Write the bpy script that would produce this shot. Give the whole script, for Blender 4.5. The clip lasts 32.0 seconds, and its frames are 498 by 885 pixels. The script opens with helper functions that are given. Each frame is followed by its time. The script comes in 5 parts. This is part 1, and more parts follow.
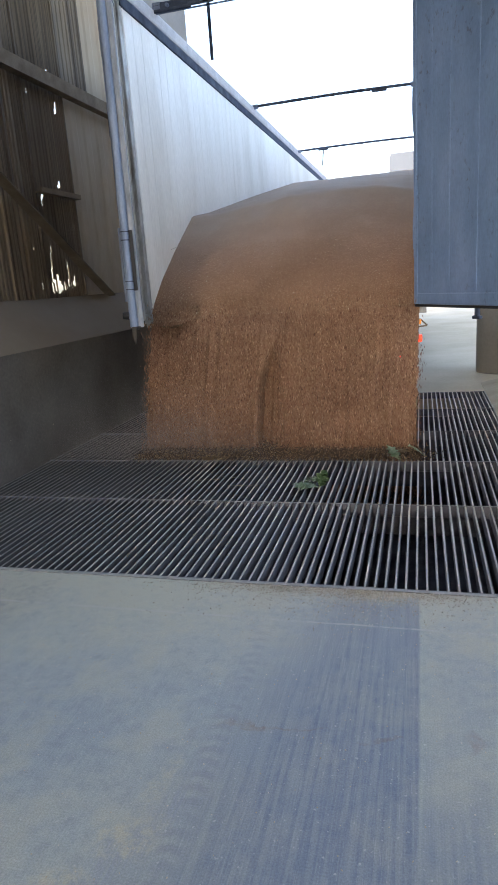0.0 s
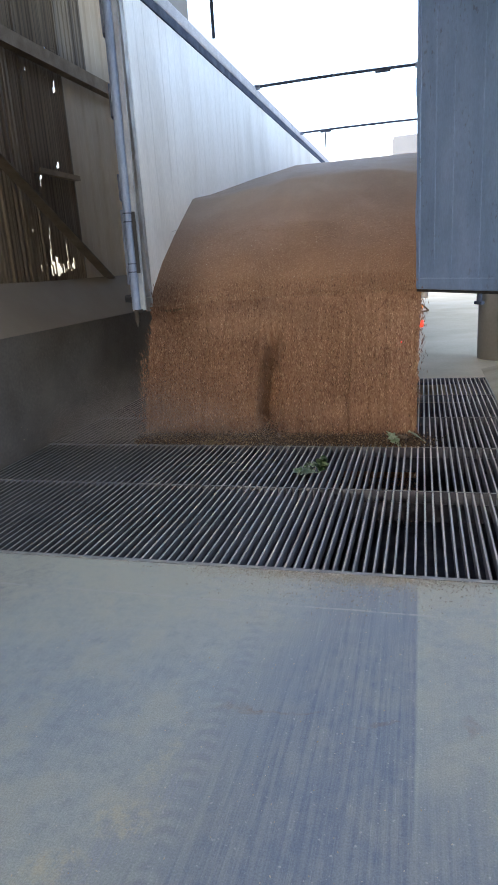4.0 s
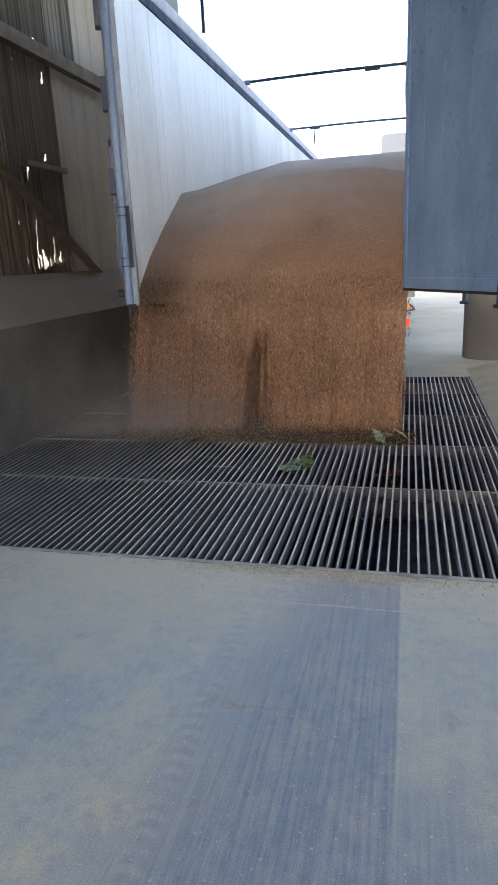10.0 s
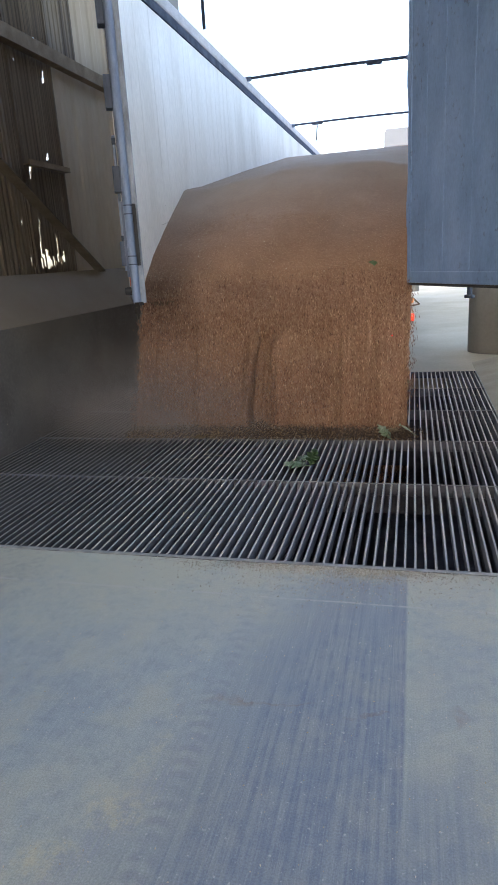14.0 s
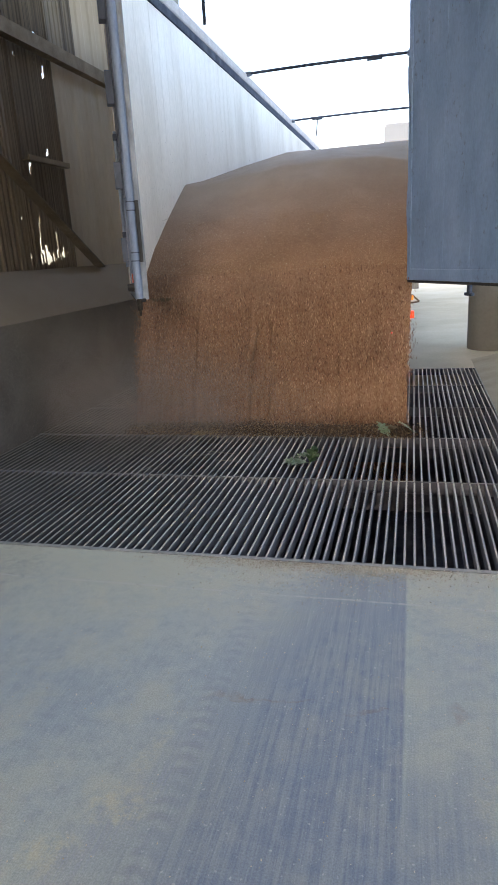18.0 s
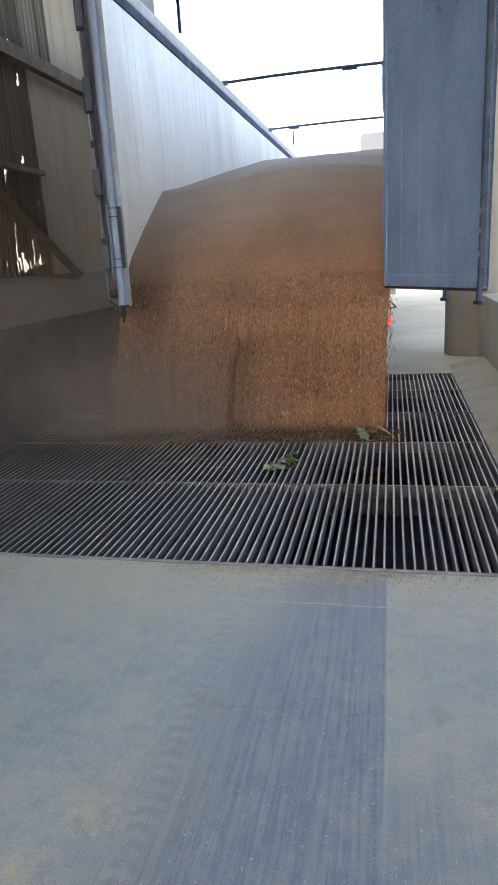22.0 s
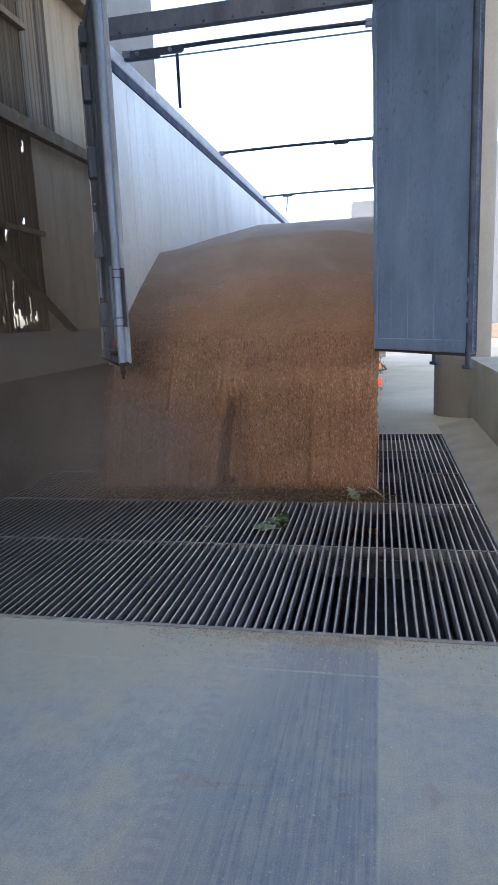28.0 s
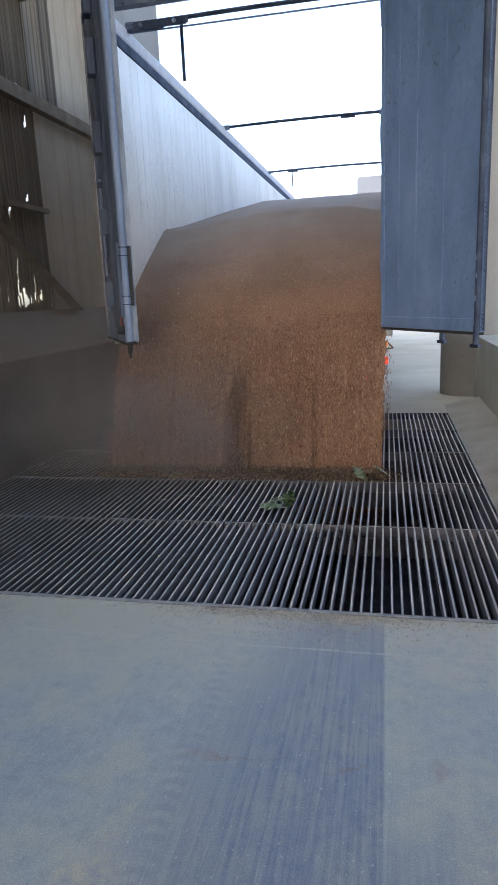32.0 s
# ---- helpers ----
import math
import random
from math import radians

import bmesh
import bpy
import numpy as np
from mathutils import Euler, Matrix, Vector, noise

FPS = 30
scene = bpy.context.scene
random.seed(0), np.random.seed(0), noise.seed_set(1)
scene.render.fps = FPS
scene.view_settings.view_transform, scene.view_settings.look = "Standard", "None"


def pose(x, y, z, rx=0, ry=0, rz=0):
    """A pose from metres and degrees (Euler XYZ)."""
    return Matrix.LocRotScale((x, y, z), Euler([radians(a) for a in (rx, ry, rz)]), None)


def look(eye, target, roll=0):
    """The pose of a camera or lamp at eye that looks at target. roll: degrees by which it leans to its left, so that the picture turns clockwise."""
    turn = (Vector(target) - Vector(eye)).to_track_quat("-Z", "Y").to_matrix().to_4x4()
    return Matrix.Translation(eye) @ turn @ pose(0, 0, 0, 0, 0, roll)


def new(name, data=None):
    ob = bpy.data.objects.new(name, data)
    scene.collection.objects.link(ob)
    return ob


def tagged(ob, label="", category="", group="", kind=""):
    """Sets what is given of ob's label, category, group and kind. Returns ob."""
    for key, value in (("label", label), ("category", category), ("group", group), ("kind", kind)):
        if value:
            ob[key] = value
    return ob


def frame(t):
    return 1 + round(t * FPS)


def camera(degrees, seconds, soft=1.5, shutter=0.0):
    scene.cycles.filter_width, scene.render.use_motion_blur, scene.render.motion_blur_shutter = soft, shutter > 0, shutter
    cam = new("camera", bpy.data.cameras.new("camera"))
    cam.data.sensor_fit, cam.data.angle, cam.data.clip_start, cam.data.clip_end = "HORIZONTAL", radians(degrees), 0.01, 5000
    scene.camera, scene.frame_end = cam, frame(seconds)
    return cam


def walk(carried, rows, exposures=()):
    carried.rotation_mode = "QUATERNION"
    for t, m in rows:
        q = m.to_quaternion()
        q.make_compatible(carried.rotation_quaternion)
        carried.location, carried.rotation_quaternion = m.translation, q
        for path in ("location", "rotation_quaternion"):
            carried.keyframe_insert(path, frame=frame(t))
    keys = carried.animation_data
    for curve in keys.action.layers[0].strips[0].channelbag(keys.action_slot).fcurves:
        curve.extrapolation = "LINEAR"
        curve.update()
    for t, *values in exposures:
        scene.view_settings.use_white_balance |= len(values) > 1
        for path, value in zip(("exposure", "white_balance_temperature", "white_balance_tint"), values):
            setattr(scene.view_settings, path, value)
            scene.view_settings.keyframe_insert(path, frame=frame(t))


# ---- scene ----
# The camera: hand-held, almost in one spot; rows of seconds, x, y, z, yaw, pitch, roll.
PATH = [
    (0.0, 0.000, 0.000, 1.432, 14.63, -14.29, 4.01),
    (0.5, -0.002, -0.007, 1.447, 14.51, -14.59, 3.91),
    (1.0, -0.008, -0.002, 1.446, 14.58, -15.03, 3.75),
    (1.5, -0.010, 0.010, 1.430, 14.71, -15.27, 3.24),
    (2.0, -0.005, 0.011, 1.427, 14.96, -15.35, 2.75),
    (2.5, -0.006, 0.011, 1.422, 14.87, -15.35, 2.76),
    (3.0, -0.006, 0.014, 1.421, 14.64, -15.52, 3.52),
    (3.5, -0.004, 0.013, 1.424, 14.66, -15.57, 3.68),
    (5.5, -0.000, 0.007, 1.430, 14.73, -15.86, 3.21),
    (6.0, 0.001, 0.004, 1.433, 14.44, -15.33, 3.00),
    (6.5, 0.001, -0.000, 1.437, 13.62, -15.28, 3.24),
    (7.0, -0.001, 0.006, 1.434, 13.54, -15.30, 2.99),
    (7.5, -0.010, 0.001, 1.439, 13.53, -15.41, 2.36),
    (8.0, -0.004, 0.010, 1.428, 13.40, -15.53, 2.87),
    (8.5, -0.003, 0.006, 1.427, 13.45, -15.64, 2.45),
    (9.0, 0.002, 0.004, 1.430, 13.83, -15.73, 1.78),
    (9.5, -0.001, 0.008, 1.426, 13.99, -15.89, 1.71),
    (10.0, 0.002, 0.003, 1.432, 13.66, -16.03, 2.76),
    (10.5, 0.007, 0.008, 1.426, 13.61, -16.18, 3.55),
    (11.0, 0.007, 0.005, 1.430, 13.67, -16.27, 3.47),
    (11.5, 0.009, 0.008, 1.426, 13.77, -16.35, 3.66),
    (12.0, 0.014, 0.006, 1.424, 13.70, -16.42, 3.96),
    (12.5, 0.014, 0.011, 1.423, 13.95, -16.39, 3.47),
    (13.0, 0.012, 0.013, 1.422, 14.26, -16.31, 2.95),
    (13.5, 0.005, 0.012, 1.420, 14.15, -16.15, 2.93),
    (14.0, 0.004, 0.008, 1.427, 13.97, -16.24, 3.52),
    (14.5, 0.001, 0.014, 1.421, 14.02, -16.28, 3.56),
    (16.5, 0.008, 0.007, 1.428, 14.43, -16.49, 2.61),
    (17.0, 0.010, 0.009, 1.423, 14.44, -16.30, 2.58),
    (17.5, 0.006, 0.001, 1.431, 14.18, -16.40, 3.14),
    (18.0, -0.001, -0.002, 1.442, 13.90, -16.66, 3.36),
    (18.5, -0.003, 0.007, 1.427, 13.67, -16.66, 3.19),
    (19.0, -0.007, 0.006, 1.419, 13.86, -16.49, 3.23),
    (19.5, -0.016, -0.005, 1.433, 14.28, -16.77, 1.80),
    (20.0, -0.015, 0.009, 1.418, 14.41, -16.82, 1.64),
    (20.5, -0.011, 0.005, 1.422, 14.00, -16.64, 1.97),
    (21.0, -0.004, 0.012, 1.416, 13.19, -16.39, 2.49),
    (21.5, 0.001, 0.006, 1.428, 12.30, -16.35, 3.12),
    (22.0, 0.010, 0.007, 1.426, 12.11, -16.07, 3.52),
    (22.5, 0.016, 0.003, 1.428, 11.91, -15.68, 3.59),
    (23.0, 0.019, 0.004, 1.428, 12.05, -15.30, 2.96),
    (23.2, 0.020, 0.006, 1.430, 12.05, -15.02, 2.85),
    (23.3, 0.021, 0.010, 1.440, 12.03, -13.30, 2.75),
    (23.4, 0.024, 0.018, 1.453, 12.00, -11.45, 2.65),
    (23.5, 0.027, 0.026, 1.465, 11.99, -10.02, 2.53),
    (24.0, 0.014, 0.015, 1.481, 11.08, -8.54, 1.68),
    (24.5, -0.003, 0.006, 1.467, 10.87, -8.46, 1.18),
    (25.0, -0.004, 0.001, 1.463, 10.87, -9.00, 1.35),
    (25.5, -0.001, 0.008, 1.459, 10.81, -9.53, 2.23),
    (27.5, 0.004, 0.017, 1.455, 11.32, -11.10, 2.62),
    (28.0, 0.005, 0.021, 1.452, 11.49, -11.14, 2.44),
    (28.5, 0.004, 0.017, 1.456, 11.54, -11.37, 2.76),
    (29.0, -0.004, 0.026, 1.448, 11.47, -11.62, 3.01),
    (29.5, 0.002, 0.020, 1.458, 11.51, -11.98, 3.24),
    (30.0, -0.006, 0.027, 1.456, 11.75, -12.24, 2.79),
    (30.5, 0.000, 0.026, 1.453, 11.80, -12.37, 2.67),
    (31.0, 0.000, 0.032, 1.450, 12.00, -12.45, 2.50),
    (31.5, -0.002, 0.023, 1.451, 12.12, -12.59, 2.03),
    (32.0, -0.007, 0.019, 1.457, 11.88, -13.04, 2.56),
]
cam = camera(42.8, 32.0, soft=1.7)
EXPOSURES = [(0.0, 2.77, 6950, 11), (14.5, 2.77, 6950, 11), (16.5, 2.86, 7450, 11), (21.0, 2.86, 7450, 11), (22.0, 2.83, 7250, 11),
             (23.0, 2.83, 7150, 11), (24.0, 2.69, 6700, 12), (28.0, 2.60, 6550, 12), (32.0, 2.60, 6600, 12)]
walk(cam, [(t, pose(x, y, z, 90 + p, r, w)) for t, x, y, z, w, p, r in PATH], EXPOSURES)

# ---- light ----
world = bpy.data.worlds.new("sky")
scene.world = world
world.use_nodes = True
wn = world.node_tree.nodes
wl = world.node_tree.links
sky = wn.new("ShaderNodeTexSky")
sky.sky_type = "NISHITA"
sky.sun_disc = False
sky.sun_elevation = radians(40)
sky.sun_rotation = radians(195)
sky.dust_density = 3.0
sky.air_density = 1.0
wn["Background"].inputs["Strength"].default_value = 0.15
wl.new(sky.outputs["Color"], wn["Background"].inputs["Color"])
sun = new("sun", bpy.data.lights.new("sun", "SUN"))
sun.data.energy = 2.2
sun.data.angle = radians(0.6)
sun.data.color = (1.0, 0.95, 0.88)
sun.matrix_world = look((-20, -70, 62), (0, 0, 0))


# ---- materials ----
def mat(name, base, rough=0.7, metal=0.0, spec=0.5):
    m = bpy.data.materials.new(name)
    m.use_nodes = True
    b = m.node_tree.nodes["Principled BSDF"]
    b.inputs["Base Color"].default_value = (*base, 1)
    b.inputs["Roughness"].default_value = rough
    b.inputs["Metallic"].default_value = metal
    b.inputs["Specular IOR Level"].default_value = spec
    return m


def node(m, kind, **sets):
    n = m.node_tree.nodes.new(kind)
    for k, v in sets.items():
        n.inputs[k.replace("_", " ")].default_value = v
    return n


def wire(m, a, ao, b, bi):
    m.node_tree.links.new(a.outputs[ao], b.inputs[bi])


def bsdf(m):
    return m.node_tree.nodes["Principled BSDF"]


def place(m, scale=(1, 1, 1), turn=(0, 0, 0), world_space=False):
    """Object (or world) coordinates in metres, stretched by scale."""
    if world_space:
        c = m.node_tree.nodes.new("ShaderNodeNewGeometry")
        out = "Position"
    else:
        c = m.node_tree.nodes.new("ShaderNodeTexCoord")
        out = "Object"
    k = m.node_tree.nodes.new("ShaderNodeMapping")
    k.inputs["Scale"].default_value = scale
    k.inputs["Rotation"].default_value = turn
    wire(m, c, out, k, "Vector")
    return k


def ramp(m, src, out, stops):
    r = m.node_tree.nodes.new("ShaderNodeValToRGB")
    e = r.color_ramp.elements
    while len(e) < len(stops):
        e.new(0.5)
    for el, (p, c) in zip(e, stops):
        el.position = p
        el.color = (*c, 1) if len(c) == 3 else c
    wire(m, src, out, r, "Fac")
    return r


def mix(m, fac, fo, a, ao, b, bo, mode="MIX", amount=None):
    x = m.node_tree.nodes.new("ShaderNodeMix")
    x.data_type = "RGBA"
    x.blend_type = mode
    if fac is None:
        x.inputs[0].default_value = 0.5 if amount is None else amount
    else:
        wire(m, fac, fo, x, 0)
    for src, o, slot in ((a, ao, 6), (b, bo, 7)):
        if o is None:
            x.inputs[slot].default_value = (*src, 1)
        else:
            m.node_tree.links.new(src.outputs[o], x.inputs[slot])
    return x


def noise_of(m, where, scale, detail=4.0, rough=0.55):
    n = node(m, "ShaderNodeTexNoise", Scale=scale, Detail=detail, Roughness=rough)
    wire(m, where, "Vector", n, "Vector")
    return n


def bumped(m, src, out, strength=0.3, dist=0.01):
    b = node(m, "ShaderNodeBump", Strength=strength, Distance=dist)
    wire(m, src, out, b, "Height")
    wire(m, b, "Normal", bsdf(m), "Normal")
    return b


def worn(name, base, dark, light, rough=0.6, metal=0.0, scale=3.0, fine=60.0, stretch=(1, 1, 1), bump=0.15, grit=0.6):
    """A surface with broad stains, fine grain and uneven gloss."""
    m = mat(name, base, rough, metal)
    k = place(m, stretch, world_space=True)
    big = noise_of(m, k, scale, 6.0, 0.6)
    small = noise_of(m, k, fine, 3.0, 0.6)
    c1 = ramp(m, big, "Fac", [(0.3, dark), (0.5, base), (0.72, light)])
    c2 = ramp(m, small, "Fac", [(0.3, (0.72, 0.72, 0.72)), (0.7, (1.12, 1.12, 1.12))])
    x = mix(m, None, None, c1, "Color", c2, "Color", "MULTIPLY", grit)
    m.node_tree.links.new(x.outputs[2], bsdf(m).inputs["Base Color"])
    rr = ramp(m, big, "Fac", [(0.3, (rough + 0.12,) * 3), (0.7, (max(rough - 0.12, 0.05),) * 3)])
    wire(m, rr, "Color", bsdf(m), "Roughness")
    bumped(m, small, "Fac", bump, 0.004)
    return m


M_CONC = worn("wall_concrete", (0.122, 0.103, 0.087), (0.095, 0.08, 0.067), (0.15, 0.128, 0.108), 0.92, 0, 1.6, 40)
M_PALE = worn("pale_concrete", (0.332, 0.30, 0.24), (0.272, 0.245, 0.196), (0.388, 0.352, 0.284), 0.85, 0, 0.8, 30, (1, 1, 1), 0.1, 0.25)
M_PILLAR = worn("grey_pillar_concrete", (0.245, 0.243, 0.240), (0.215, 0.213, 0.210), (0.275, 0.273, 0.268), 0.9, 0, 0.9, 25, (1, 1, 1), 0.1, 0.25)
M_YARD = worn("dusty_yard_concrete", (0.45, 0.385, 0.275), (0.39, 0.33, 0.235), (0.51, 0.44, 0.32), 0.9, 0, 0.7, 25, (1, 1, 1), 0.1, 0.3)
M_KERB = worn("dusty_kerb", (0.36, 0.315, 0.235), (0.305, 0.265, 0.196), (0.415, 0.365, 0.275), 0.9, 0, 2.5, 60, (1, 1, 1), 0.15, 0.4)
M_TARP = worn("grey_tarpaulin", (0.56, 0.55, 0.58), (0.48, 0.47, 0.5), (0.64, 0.63, 0.66), 0.7, 0, 6, 60)
M_CLADL = worn("grey_cladding", (0.372, 0.302, 0.222), (0.298, 0.242, 0.177), (0.428, 0.352, 0.262), 0.9, 0.0, 1.1, 18, (1, 1, 0.35), 0.05, 0.25)
M_STEEL = worn("dusty_steel", (0.180, 0.131, 0.081), (0.135, 0.096, 0.058), (0.225, 0.166, 0.105), 0.9, 0.0, 5, 60)
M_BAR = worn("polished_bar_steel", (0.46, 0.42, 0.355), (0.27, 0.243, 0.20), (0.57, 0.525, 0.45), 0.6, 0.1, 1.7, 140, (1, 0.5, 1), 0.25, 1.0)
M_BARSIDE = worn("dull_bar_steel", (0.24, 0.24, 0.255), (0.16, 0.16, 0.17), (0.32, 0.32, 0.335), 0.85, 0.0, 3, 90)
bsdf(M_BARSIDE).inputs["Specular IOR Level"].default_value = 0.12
M_CROSS = worn("dark_cross_bar_steel", (0.118, 0.118, 0.132), (0.08, 0.08, 0.09), (0.16, 0.16, 0.175), 0.9, 0.0, 3, 90)
M_EDGE = worn("dusty_angle_steel", (0.27, 0.265, 0.24), (0.18, 0.18, 0.175), (0.36, 0.345, 0.3), 0.7, 0.1, 12, 160)
M_DARK = worn("dark_rusty_steel", (0.04, 0.034, 0.028), (0.027, 0.022, 0.018), (0.062, 0.052, 0.042), 0.9, 0, 5, 60)
M_PIT = worn("pit_steel", (0.086, 0.086, 0.097), (0.063, 0.063, 0.071), (0.112, 0.112, 0.123), 0.85, 0.0, 4, 50)
M_ALU = worn("white_aluminium", (0.820, 0.791, 0.723), (0.720, 0.687, 0.614), (0.870, 0.846, 0.789), 0.42, 0.0, 2.2, 50, (1, 1, 0.3), 0.05, 0.3)
M_BLUE = worn("blue_grey_paint", (0.168, 0.270, 0.462), (0.122, 0.202, 0.350), (0.21, 0.318, 0.53), 0.5, 0.0, 2.4, 60, (1, 1, 0.45), 0.1, 0.4)
M_NAVY = worn("dark_frame_steel", (0.045, 0.06, 0.098), (0.028, 0.037, 0.062), (0.075, 0.096, 0.14), 0.75, 0.0, 6, 80)
bsdf(M_NAVY).inputs["Specular IOR Level"].default_value = 0.2
M_GALV = worn("galvanised_tube", (0.179, 0.239, 0.360), (0.137, 0.185, 0.288), (0.228, 0.293, 0.416), 0.45, 0.05, 8, 90, (1, 1, 0.3))
M_BACK = worn("slate_blue_door_back", (0.083, 0.115, 0.191), (0.058, 0.081, 0.139), (0.112, 0.148, 0.229), 0.5, 0.0, 5, 70, (1, 1, 0.3))
M_POST = worn("worn_post", (0.36, 0.36, 0.35), (0.22, 0.20, 0.17), (0.5, 0.5, 0.49), 0.5, 0.3, 14, 90, (1, 1, 0.3))
M_STRIP = worn("scuffed_edge_strip", (0.235, 0.27, 0.325), (0.16, 0.17, 0.19), (0.33, 0.36, 0.40), 0.5, 0.1, 14, 90, (1, 1, 0.3))
M_COLUMN = worn("round_pillar_concrete", (0.325, 0.312, 0.296), (0.29, 0.279, 0.264), (0.355, 0.342, 0.324), 0.9, 0, 0.9, 25, (1, 1, 1), 0.1, 0.25)
M_BRACE = worn("rusty_brace_steel", (0.105, 0.085, 0.062), (0.075, 0.06, 0.043), (0.14, 0.115, 0.085), 0.9, 0, 5, 60)
M_RUBBER = mat("black_rubber", (0.025, 0.025, 0.027), 0.8)
M_RED = mat("red_lens", (0.7, 0.02, 0.01), 0.3)
bsdf(M_RED).inputs["Emission Color"].default_value = (1.0, 0.05, 0.02, 1)
bsdf(M_RED).inputs["Emission Strength"].default_value = 0.3


# ---- building blocks ----
def part(name, bm, material, parent=None, label=""):
    me = bpy.data.meshes.new(name)
    bm.to_mesh(me)
    bm.free()
    me.materials.append(material)
    ob = new(name, me)
    if parent is not None:
        ob.parent = parent
    if label:
        ob["label"] = label
    return ob


def base(name, x, y, z, label, category, group="", kind=""):
    e = new(name)
    e.location = (x, y, z)
    e.empty_display_size = 0.1
    bpy.context.view_layer.update()
    return tagged(e, label, category, group, kind)


def box(bm, x0, x1, y0, y1, z0, z1, bevel=0.0, m=None):
    r = bmesh.ops.create_cube(bm, size=1)
    vs = r["verts"]
    bmesh.ops.scale(bm, vec=(x1 - x0, y1 - y0, z1 - z0), verts=vs)
    bmesh.ops.translate(bm, vec=((x0 + x1) / 2, (y0 + y1) / 2, (z0 + z1) / 2), verts=vs)
    if bevel:
        es = {e for v in vs for e in v.link_edges}
        q = bmesh.ops.bevel(bm, geom=list(es), offset=bevel, segments=2, affect="EDGES", profile=0.6)
        vs = list({v for f in q["faces"] for v in f.verts} | {v for v in vs if v.is_valid})
    if m is not None:
        bmesh.ops.transform(bm, matrix=m, verts=vs)
    return vs


def rod(bm, a, b, r, n=12, r2=None):
    a, b = Vector(a), Vector(b)
    d = b - a
    m = Matrix.Translation((a + b) / 2) @ d.to_track_quat("Z", "Y").to_matrix().to_4x4()
    bmesh.ops.create_cone(bm, cap_ends=True, segments=n, radius1=r, radius2=r if r2 is None else r2, depth=d.length, matrix=m)


def strip(bm, section, a, b):
    """A bar of the given section (points across and up) from a to b, level."""
    a, b = Vector(a), Vector(b)
    d = (b - a).normalized()
    side = d.cross(Vector((0, 0, 1)))
    side = side.normalized() if side.length > 1e-5 else Vector((1, 0, 0))
    up = side.cross(d)
    rings = [[bm.verts.new(p + side * u + up * w) for u, w in section] for p in (a, b)]
    n = len(section)
    for i in range(n):
        bm.faces.new((rings[0][i], rings[0][(i + 1) % n], rings[1][(i + 1) % n], rings[1][i]))
    bm.faces.new(rings[0][::-1])
    bm.faces.new(rings[1])


def boxed(name, material, parent, x0, x1, y0, y1, z0, z1, bevel=0.004, label="", m=None):
    bm = bmesh.new()
    box(bm, x0, x1, y0, y1, z0, z1, bevel, m)
    return part(name, bm, material, parent, label)


def plan(name, material, pts, z0, z1, parent=None, label=""):
    """A slab: an outline in plan between two heights."""
    bm = bmesh.new()
    lo = [bm.verts.new((x, y, z0)) for x, y in pts]
    hi = [bm.verts.new((x, y, z1)) for x, y in pts]
    n = len(pts)
    bm.faces.new(lo[::-1])
    bm.faces.new(hi)
    for i in range(n):
        bm.faces.new((lo[i], lo[(i + 1) % n], hi[(i + 1) % n], hi[i]))
    bmesh.ops.recalc_face_normals(bm, faces=bm.faces)
    return part(name, bm, material, parent, label)


# ---- plan in metres: x across, y ahead along the lorry, z up ----
G0 = 2.749          # near edge of the grate
ROWS = [G0, 3.877, 4.841, 5.804, 6.768, 7.731]
GX0, GX1 = -3.22, 0.705
TL, TR = -2.50, -0.04   # inner faces of the trailer's sides
TY = 5.77           # rear of the trailer
TTOP = 4.01


def calc(m, op, a, b=None, c=None, clamp=False):
    n = m.node_tree.nodes.new("ShaderNodeMath")
    n.operation = op
    n.use_clamp = clamp
    for i, v in enumerate((a, b, c)):
        if v is None:
            continue
        if isinstance(v, (int, float)):
            n.inputs[i].default_value = v
        else:
            m.node_tree.links.new(v, n.inputs[i])
    return n.outputs[0]


def fade(m, v, a, b):
    """0 below a, 1 above b."""
    n = m.node_tree.nodes.new("ShaderNodeMapRange")
    n.interpolation_type = "SMOOTHSTEP"
    m.node_tree.links.new(v, n.inputs[0])
    n.inputs[1].default_value, n.inputs[2].default_value = a, b
    return n.outputs[0]


